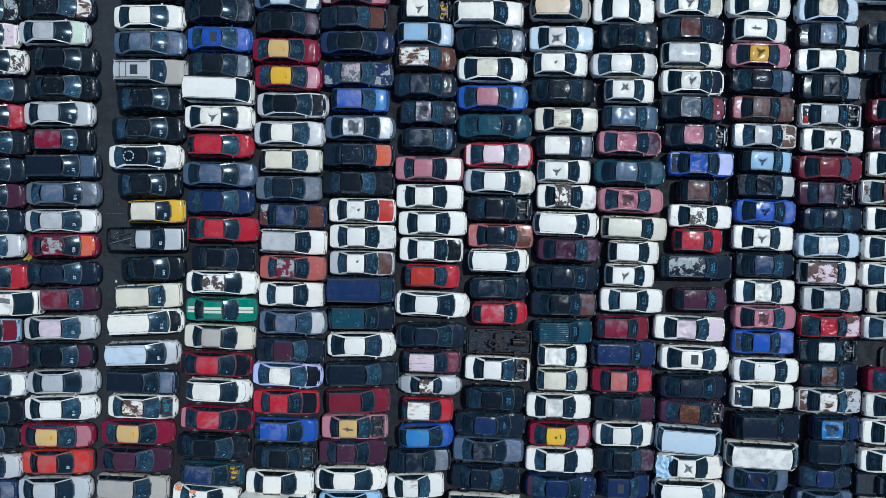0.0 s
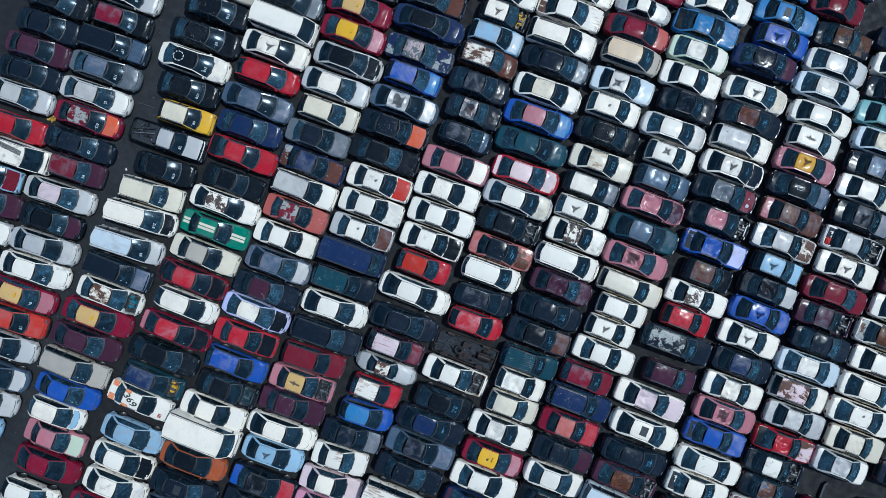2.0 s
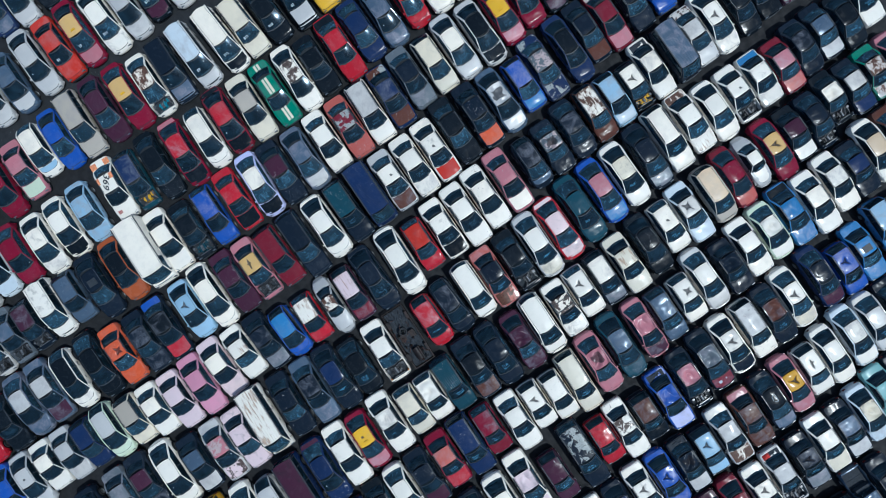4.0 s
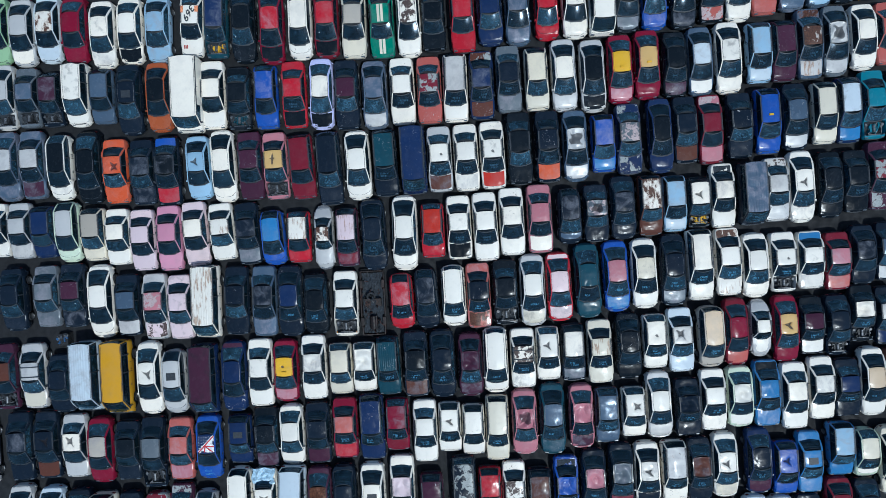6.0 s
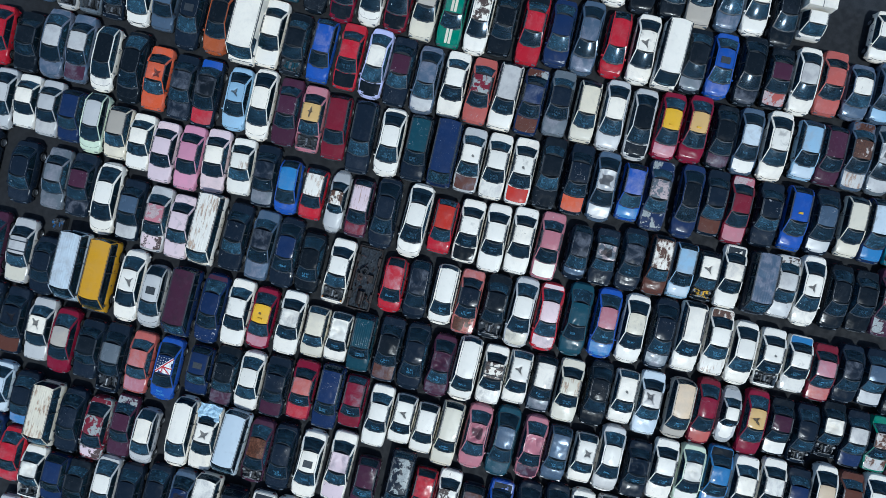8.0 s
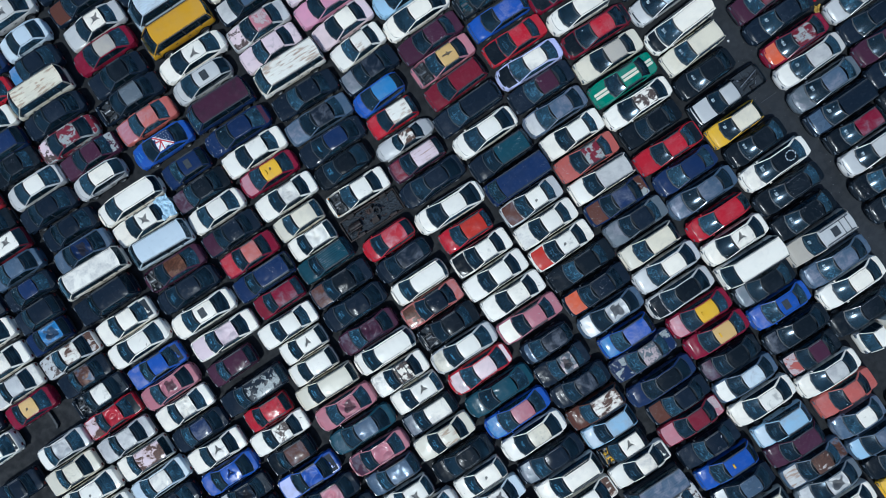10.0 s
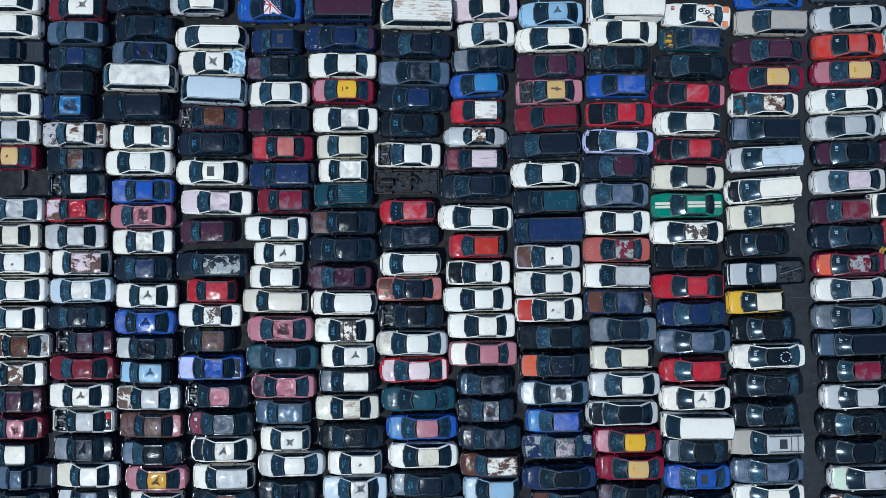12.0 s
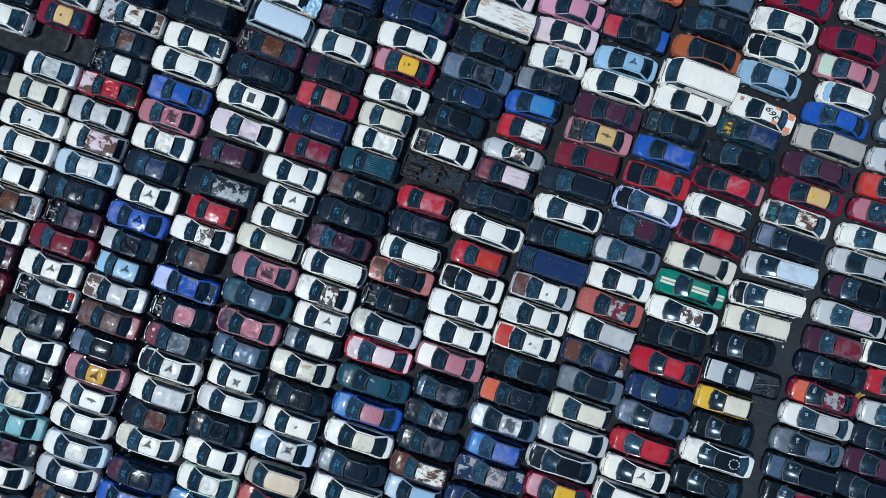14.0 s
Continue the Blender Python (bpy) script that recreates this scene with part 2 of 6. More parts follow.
RIM = plain("wheel steel", (0.3, 0.31, 0.32), 0.4, 0.7)
ENGINE = plain("oily engine metal", (0.035, 0.036, 0.038), 0.5, 0.4, 0.8, 14, 0.4)
ALLOY = plain("dull cast alloy", (0.16, 0.165, 0.17), 0.45, 0.6, 0.5)
BURNT = plain("burnt rusty steel", (0.017, 0.0085, 0.007), 0.5, 0.2, 0.95, 3.2, 0.8)
RUSTED = plain("red rusted steel", (0.06, 0.022, 0.015), 0.8, 0.1, 0.6)
CHALK_BLUE = plain("blue paint-pen writing", (0.1, 0.31, 0.5), 0.8, 0, 0.2, 30)
CHALK_FAINT = plain("faded paint-pen writing", (0.045, 0.125, 0.2), 0.8, 0, 0.3, 30)
CHALK_WHITE = plain("white paint-pen writing", (0.5, 0.56, 0.6), 0.8, 0, 0.2, 30)


def ground_material():
    n = Nodes("worn asphalt")
    spot = n.add("TexCoord").outputs["Object"]
    colour = n.mix(n.ramp(n.noise(spot, 0.35, 5, 0.6), 0.35, 0.7), rgba((0.009, 0.012, 0.016)), rgba((0.019, 0.023, 0.029)))
    colour = n.mix(n.math("MULTIPLY", n.ramp(n.noise(spot, 60, 3), 0.45, 0.75), 0.5), colour, rgba((0.045, 0.048, 0.053)))
    colour = n.mix(n.ramp(n.noise(spot, 1.1, 5, 0.65, 0.5), 0.6, 0.72, 0, 0.65), colour, rgba((0.014, 0.014, 0.015)))
    colour = n.mix(n.ramp(n.noise(spot, 2.7, 5, 0.7), 0.68, 0.77, 0, 0.3), colour, rgba((0.06, 0.058, 0.055)))
    # oil and painted shade under the rows, clean driven asphalt along the aisle
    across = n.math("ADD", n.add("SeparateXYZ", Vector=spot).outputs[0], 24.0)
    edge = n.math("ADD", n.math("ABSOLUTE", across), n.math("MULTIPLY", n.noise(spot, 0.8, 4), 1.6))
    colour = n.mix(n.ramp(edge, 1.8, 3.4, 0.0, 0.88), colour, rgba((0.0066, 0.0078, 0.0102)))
    n.put(n.shader, "Base Color", colour)
    n.put(n.shader, "Roughness", n.ramp(n.noise(spot, 2, 4), 0.3, 0.7, 0.7, 0.95))
    n.put(n.shader, "Normal", n.add("Bump", Strength=0.5, Distance=0.01, Height=n.noise(spot, 70, 4)).outputs[0])
    return n.mat


# ---------------------------------------------------------------- ground
bm = bmesh.new()
bmesh.ops.create_grid(bm, x_segments=60, y_segments=60, size=60)
for v in bm.verts:
    v.co.z = 0.03 * (noise.noise(v.co * 0.15) + 0.5 * noise.noise(v.co * 0.6)) - 0.02
    if max(abs(v.co.x), abs(v.co.y)) > 59.9:
        v.co.x *= 40
        v.co.y *= 40
        v.co.z = 0
mesh = bpy.data.meshes.new("ground")
bm.to_mesh(mesh)
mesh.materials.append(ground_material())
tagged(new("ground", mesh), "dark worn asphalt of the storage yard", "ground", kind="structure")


# ---------------------------------------------------------------- car parts as meshes
def mesh_of(name, verts, faces, slots=1, mats=None, smooth=True):
    """mats: a slot number for each face."""
    m = bpy.data.meshes.new(name)
    m.from_pydata(verts, [], faces)
    for _ in range(slots):
        m.materials.append(None)
    for f, p in enumerate(m.polygons):
        p.use_smooth = smooth if isinstance(smooth, bool) else smooth[f]
        p.material_index = mats[f] if mats else 0
    b = bmesh.new()
    b.from_mesh(m)
    bmesh.ops.recalc_face_normals(b, faces=b.faces)
    for e in b.edges:
        e.smooth = len(e.link_faces) == 2 and e.calc_face_angle(0) < radians(38)
    b.to_mesh(m)
    b.free()
    return m


class Shell:
    """Collects the vertices, faces and slots of one mesh."""

    def __init__(self):
        self.v, self.f, self.s = [], [], []

    def box(self, a, b, slot=0, taper=0.0):
        (x0, y0, z0), (x1, y1, z1) = a, b
        t, n = taper, len(self.v)
        tx, ty = t * (x1 - x0) / 2, t * (y1 - y0) / 2
        self.v += [(x0, y0, z0), (x1, y0, z0), (x1, y1, z0), (x0, y1, z0),
                   (x0 + tx, y0 + ty, z1), (x1 - tx, y0 + ty, z1), (x1 - tx, y1 - ty, z1), (x0 + tx, y1 - ty, z1)]
        self.f += [tuple(n + i for i in q) for q in ((3, 2, 1, 0), (4, 5, 6, 7), (0, 1, 5, 4), (1, 2, 6, 5), (2, 3, 7, 6), (3, 0, 4, 7))]
        self.s += [slot] * 6

    def strip(self, points, wide, deep, slot=0):
        """A bar with a square section along points."""
        pts = [Vector(p) for p in points]
        n = len(self.v)
        for i, p in enumerate(pts):
            way = (pts[min(i + 1, len(pts) - 1)] - pts[max(i - 1, 0)]).normalized()
            side = way.cross(Vector((0, 0, 1)))
            side = side.normalized() if side.length > 0.05 else Vector((0, 1, 0))
            up = side.cross(way).normalized()
            for a, b in ((-1, -1), (1, -1), (1, 1), (-1, 1)):
                self.v.append(tuple(p + side * a * wide / 2 + up * b * deep / 2))
        for i in range(len(pts) - 1):
            for k in range(4):
                self.f.append((n + 4 * i + k, n + 4 * i + (k + 1) % 4, n + 4 * i + 4 + (k + 1) % 4, n + 4 * i + 4 + k))
                self.s.append(slot)
        e = n + 4 * (len(pts) - 1)
        self.f += [(n + 3, n + 2, n + 1, n), (e, e + 1, e + 2, e + 3)]
        self.s += [slot, slot]

    def tube(self, centre, axis, radius, length, seg=10, slot=0):
        c, w = Vector(centre), Vector(axis).normalized()
        u = w.orthogonal().normalized()
        q = w.cross(u)
        n = len(self.v)
        for k in (-0.5, 0.5):
            for i in range(seg):
                a = math.tau * i / seg
                self.v.append(tuple(c + w * k * length + (u * math.cos(a) + q * math.sin(a)) * radius))
        for i in range(seg):
            j = (i + 1) % seg
            self.f.append((n + i, n + j, n + seg + j, n + seg + i))
            self.s.append(slot)
        self.f += [tuple(n + i for i in range(seg))[::-1], tuple(n + seg + i for i in range(seg))]
        self.s += [slot, slot]

    def sheet(self, fn, nu, nv, deep, slot=0):
        """A panel through fn(u, v), u and v from 0 to 1, with its edge turned down by deep."""
        n = len(self.v)
        for i in range(nu + 1):
            for j in range(nv + 1):
                self.v.append(tuple(fn(i / nu, j / nv)))
        row = nv + 1
        for i in range(nu):
            for j in range(nv):
                self.f.append((n + i * row + j, n + (i + 1) * row + j, n + (i + 1) * row + j + 1, n + i * row + j + 1))
                self.s.append(slot)
        if deep:
            rim = [i * row for i in range(nu)] + [nu * row + j for j in range(nv)] + [i * row + nv for i in range(nu, 0, -1)] + [j for j in range(nv, 0, -1)]
            m = len(self.v)
            for k in rim:
                x, y, z = self.v[n + k]
                self.v.append((x, y, z - deep))
            for a in range(len(rim)):
                b = (a + 1) % len(rim)
                self.f.append((n + rim[a], n + rim[b], m + b, m + a))
                self.s.append(slot)

    def mesh(self, name, slots=1, smooth=True):
        return mesh_of(name, self.v, self.f, slots, self.s, smooth)


def between(table, x):
    xs = [p[0] for p in table]
    return float(np.interp(x, xs, [p[1] for p in table]))


# Each design: length, width, height, the top line of the lower body as (x, z), the glasshouse as
# rear base, rear of roof, front of roof, front base, its half widths at the belt and the roof, the belt height.
DESIGNS = {
    "sedan": dict(L=4.5, W=1.68, H=1.41, top=[(-2.25, .78), (-2.16, .93), (-1.6, .98), (-1.2, .95), (1.0, .95), (1.5, .89), (2.0, .78), (2.25, .58)],
                  house=(-1.74, -.96, .26, 1.16), half=(0.91, .71), belt=.93, boot=(-2.12, -1.86), round=.46, bumper="body"),
    "sedan_boxy": dict(L=4.25, W=1.64, H=1.38, top=[(-2.12, .84), (-2.08, .92), (-1.45, .95), (-1.2, .92), (.85, .92), (1.4, .88), (2.0, .80), (2.12, .66)],
                       house=(-1.5, -.9, .18, .94), half=(0.94, .76), belt=.91, boot=(-2.02, -1.53), round=.28, bumper="trim"),
    "sedan_large": dict(L=4.65, W=1.72, H=1.44, top=[(-2.32, .76), (-2.2, .94), (-1.6, 1.0), (-1.2, .97), (1.0, .97), (1.5, .91), (2.05, .78), (2.32, .56)],
                        house=(-1.9, -.96, .3, 1.3), half=(0.91, .70), belt=.95, boot=(-2.2, -2.02), round=.55, bumper="body"),
    "hatchback": dict(L=3.75, W=1.6, H=1.4, top=[(-1.87, .72), (-1.82, .9), (-1.2, .93), (.75, .93), (1.25, .88), (1.65, .78), (1.87, .58)],
                      house=(-1.79, -1.4, .14, .9), half=(0.94, .77), belt=.92, boot=None, round=.18, bumper="trim"),
    "hatchback_round": dict(L=3.9, W=1.63, H=1.45, top=[(-1.95, .7), (-1.86, .92), (-1.2, .96), (.85, .96), (1.3, .9), (1.7, .78), (1.95, .56)],
                            house=(-1.87, -1.3, .2, 1.08), half=(0.92, .73), belt=.95, boot=None, round=.5, bumper="body"),
    "estate": dict(L=4.35, W=1.66, H=1.48, top=[(-2.17, .72), (-2.12, .92), (-1.2, .94), (.95, .94), (1.5, .88), (1.95, .78), (2.17, .58)],
                   house=(-2.1, -1.82, .24, 1.04), half=(0.94, .78), belt=.93, boot=None, round=.18, bumper="trim"),
    "minivan": dict(L=4.45, W=1.7, H=1.66, top=[(-2.22, .74), (-2.17, 1.0), (-1.2, 1.02), (1.15, 1.02), (1.6, .94), (2.0, .8), (2.22, .56)],
                    house=(-2.12, -1.86, .42, 1.38), half=(0.95, .74), belt=1.0, boot=None, round=.42, bumper="body"),
    "off_roader": dict(L=4.5, W=1.74, H=1.7, top=[(-2.25, .8), (-2.2, 1.06), (-1.2, 1.08), (.9, 1.08), (1.5, 1.02), (2.05, .94), (2.25, .7)],
                       house=(-2.12, -1.9, .26, .92), half=(0.95, .75), belt=1.06, boot=None, round=.2, bumper="trim"),
    "van": dict(L=4.55, W=1.74, H=1.95, top=[(-2.27, .9), (-2.23, 1.16), (-1.2, 1.18), (1.5, 1.16), (1.9, 1.08), (2.15, .98), (2.27, .6)],
                house=(-2.21, -2.12, 1.34, 1.98), half=(0.95, .84), belt=1.15, boot=None, round=.15, bumper="trim"),
    "panel_van": dict(L=5.2, W=2.0, H=1.98, top=[(-2.6, .95), (-2.56, 1.2), (-1.4, 1.24), (1.7, 1.22), (2.15, 1.12), (2.45, 1.0), (2.6, .62)],
                      house=(-2.54, -2.5, 1.62, 2.2), half=(.97, .92), belt=1.16, boot=None, round=.15, bumper="trim", panel=True),
    "minibus": dict(L=6.6, W=1.85, H=2.2, top=[(-3.3, .95), (-3.26, 1.26), (-2.2, 1.28), (2.45, 1.26), (2.9, 1.12), (3.15, 1.0), (3.3, .62)],
                    house=(-3.24, -3.14, 2.1, 2.85), half=(0.95, .86), belt=1.25, boot=None, round=.18, bumper="trim"),
    "pickup": dict(L=4.9, W=1.68, H=1.5, top=[(-2.45, .86), (-2.43, .92), (-.62, .95), (1.05, .95), (1.6, .9), (2.2, .82), (2.45, .62)],
                   house=(-.5, -.36, .5, 1.06), half=(0.95, .74), belt=.93, boot=None, round=.14, bumper="trim", bed=(-2.34, -.62)),
    "beetle": dict(L=4.05, W=1.54, H=1.46, top=[(-2.02, .5), (-1.85, .74), (-1.3, .98), (-.9, 1.0), (.65, .96), (1.2, .9), (1.7, .74), (2.02, .5)],
                   house=(-1.15, -.62, .22, .62), half=(.74, .58), belt=.95, boot=(-1.8, -1.2), round=.75, bumper="chrome", fenders=True),
}


def plan_half(d, x):
    """Half the width of the body at x, with rounded corners in plan."""
    end, r = d["L"] / 2, d["round"]
    k = max(0.0, abs(x) - (end - r)) / r
    soft = d["bumper"] == "body"
    slim = 1 - (0.085 if soft else 0.05) * (abs(x) / end) ** 2
    if d.get("fenders"):
        slim = 0.86 - 0.2 * (abs(x) / end) ** 3
    return d["W"] / 2 * (slim - (0.44 if soft else 0.30) * (1 - math.sqrt(max(0.0, 1 - k * k * 0.98))) * min(1, r / 0.2))


def base_half(d, x):
    """Half the width of the glasshouse at its foot, kept inside the body where that narrows towards its ends."""
    return min(d["half"][0] * d["W"] / 2, plan_half(d, x) * .935)


def bumper_bar(s, d, sgn, slot):
    end, hw, pts = d["L"] / 2, d["W"] / 2, []
    for k in (-1, -.82, -.4, 0, .4, .82, 1):
        x = end - 0.3 if abs(k) == 1 else end + 0.015 - 0.10 * abs(k) ** 3
        pts.append((sgn * x, k * min(plan_half(d, x) + 0.015, hw), 0.47 if d["H"] < 1.6 else 0.55))
    s.strip(pts, .09, .17, slot)
    return s


def body_mesh(d, name, open_front=False):
    """The lower body with wheel arches, cabin tub, seats, pillars, bumpers and rear lamps. Slots: paint, cabin, bumper, red lamp, pillar."""
    s = Shell()
    end = d["L"] / 2
    axle = d["L"] * 0.295
    low = 0.22 if d["H"] < 1.6 else 0.3
    xs = {-end, end, -end + 0.02, end - 0.02, -end + 0.07, end - 0.07, -end + 0.16, end - 0.16, -end + 0.3, end - 0.3}
    for a in (-axle, axle):
        xs |= {a - 0.37, a - 0.36, a - 0.26, a, a + 0.26, a + 0.36, a + 0.37}
    xrb, xrr, xwr, xwb = d["house"]
    xs |= {p[0] for p in d["top"]} | {xwb, xwb + 0.06, xwb + 0.17, 0.0}
    bed = d.get("bed")
    hole = (xwb + 0.1, end - 0.2) if open_front else None
    for span in (bed, hole):
        if span:
            xs |= {span[0], span[0] + 0.02, span[1] - 0.02, span[1]}
    xs = sorted(xs)
    ring = 11
    for x in xs:
        w, zt = plan_half(d, x), between(d["top"], x)
        zb = low + 0.1 * max(0, (abs(x) - end + 0.3) / 0.3)
        for a in (-axle, axle):
            off = abs(x - a)
            if off < 0.365:
                zb = max(zb, 0.3 + math.sqrt(max(0, 0.365 ** 2 - off ** 2)) * 0.95)
        h = zt - zb
        crown = 0.035
        pts = [(-.9, zb), (-1, zb + .35 * h), (-.985, zb + .74 * h), (-.9, zt - .012), (-.5, zt + .7 * crown), (0, zt + crown)]
        sunk = None
        for span, floor in ((bed, 0.62), (hole, 0.45)):
            if span and span[0] + 0.01 < x < span[1] - 0.01:
                sunk = floor
        if sunk:
            pts[4], pts[5] = (-.86, sunk), (0, sunk)
        for k, z in pts:
            s.v.append((x, k * w, z))
        for k, z in pts[-2::-1]:
            s.v.append((x, -k * w, z))
    for i in range(len(xs) - 1):
        mid = (xs[i] + xs[i + 1]) / 2
        for j in range(ring):
            a, b = i * ring + j, i * ring + (j + 1) % ring
            s.f.append((a, b, b + ring, a + ring))
            inside = xrb + 0.04 < mid < xwb - 0.02 and 3 <= j <= 6 or xwb - 0.03 < mid < xwb + 0.17 and 4 <= j <= 5 and d['H'] < 1.6
            dark = (bed and bed[0] < mid < bed[1] or hole and hole[0] < mid < hole[1]) and 4 <= j <= 5
            s.s.append(1 if inside or dark else 1 if j in (0, 9, 10) else 0)
    n = (len(xs) - 1) * ring
    s.f += [tuple(range(ring)), tuple(n + k for k in range(ring))]
    s.s += [0, 0]
    hw, belt, roof = d["W"] / 2, d["belt"], d["H"] - 0.03
    hb, hr = d["half"][0] * hw, d["half"][1] * hw
    # pillars from the belt to the roof
    hf, hk = base_half(d, xwb), base_half(d, xrb)
    for sgn in (-1, 1):
        s.strip([(xwb, sgn * hf * .97, belt), ((xwb + xwr) / 2 + .02, sgn * (hf + hr) / 2 * .99, (belt + roof) / 2 + .02), (xwr, sgn * hr * .97, roof)], .05, .05, 4)
        s.strip([(xrb, sgn * hk * .95, belt - .01), ((xrb + xrr) / 2 - .02, sgn * (hk + hr) / 2 * .98, (belt + roof) / 2 + .02), (xrr, sgn * hr * .96, roof)], .12 if d["boot"] else .08, .05, 4)
        mid = (xrr + xwr) / 2 + .05
        s.strip([(mid, sgn * hb * .98, belt), (mid, sgn * hr * .995, roof)], .06, .04, 1)
        if xwr - xrr > 1.7:
            s.strip([(xrr * .6 + mid * .4, sgn * hb * .985, belt), (xrr * .6 + mid * .4, sgn * hr * .995, roof)], .06, .04, 1)
        s.strip([(xrr, sgn * hr * 1.0, roof - .02), (xwr, sgn * hr * 1.0, roof - .02)], .06, .05, 5)
    # seats, parcel shelf and dashboard
    for y in (-.36, .36):
        s.box((-.25, y - .24, belt - .2), (.25, y + .24, belt + .03), 1, .1)
        s.box((-.34, y - .23, belt - .1), (-.2, y + .23, min(belt + .16, roof - .2)), 1, .15)
    s.box((max(xrb + .1, -1.15), -.58, belt - .2), (-.85, .58, min(belt + .12, roof - .2)), 1, .12)
    s.box((xwb - .42, -hb * .9, belt - .1), (xwb - .05, hb * .9, belt + .05), 1, .1)
    if d["bumper"] == "body":
        for sgn in (-1, 1):
            bumper_bar(s, d, sgn, 2)
    # door seams and handles along the flanks
    mid = (xrr + xwr) / 2 + .05
    doors = [x for x in (xwb - .22, mid, max(xrr - .1, -axle + .42)) if abs(abs(x) - axle) > .38]
    for sgn in (-1, 1):
        for x in doors:
            side = sgn * (plan_half(d, x) * .995 + .002)
            s.box((x - .008, min(side, side - sgn * .03), low + .16), (x + .008, max(side, side - sgn * .03), belt - .05), 1)
        for x in (mid - .2, mid + .75):
            if x < xwb - .3:
                side = sgn * plan_half(d, x)
                s.box((x, min(side - sgn * .02, side + sgn * .012), belt - .17), (x + .14, max(side - sgn * .02, side + sgn * .012), belt - .14), 1, .1)
    # rear lamps, grille
    for sgn in (-1, 1):
        y = sgn * (plan_half(d, -end + .05) - .13)
        s.box((-end - .004, y - .1, between(d["top"], -end + .05) - .3), (-end + .12, y + .1, between(d["top"], -end + .05) - .13), 3, .02)
    s.box((end - .1, -.36, .52), (end - .004, .36, between(d["top"], end)), 2, .06)
    # wipers and cowl
    for y in (-.3, .25):
        s.strip([(xwb + .17, y, belt + .05), (xwb - .12, y + .35, belt + .16)], .025, .02, 1)
    if d.get("fenders"):
        for sx in (-1, 1):
            for sy in (-1, 1):
                s.sheet(lambda u, v, sx=sx, sy=sy: (sx * axle + .48 * math.cos(math.pi * u), sy * (hw - .2 + .2 * math.sin(math.pi * v) ** .6 * (v - .5) * 2),
                                                    .3 + .5 * math.sin(math.pi * u) ** .7 * (.55 + .45 * math.sin(math.pi * v))), 10, 6, 0)
    return s.mesh(name, 6)


def top_panel(d, x0, x1, name, nx=6, arch=0.0, snub=0.0):
    """Bonnet or boot lid: a crowned panel a finger proud of the body."""
    s = Shell()

    def fn(u, v):
        x = x0 + arch * (1 - (2 * v - 1) ** 2) * (1 - u) + (x1 - x0) * u - snub * (2 * v - 1) ** 4 * u
        w = plan_half(d, x) * (.85 if not d.get("fenders") else .7)
        k = 2 * v - 1
        rib = .012 * math.exp(-((abs(k) - .62) / .1) ** 2)
        return (x, k * w, between(d["top"], x) + .045 - .035 * k * k + rib - .02 * max(0, abs(k) - .9) * 10 * .3)
    s.sheet(fn, nx, 8, .045)
    gap = .013

    def under(u, v):
        x, y, z = fn(u, v)
        return (x + gap * (2 * u - 1) * (1.4 if x1 > 0 else 1), y * (1 + gap / .7), z - .016)
    s.sheet(under, nx, 8, .03, 1)
    return s.mesh(name, 2)


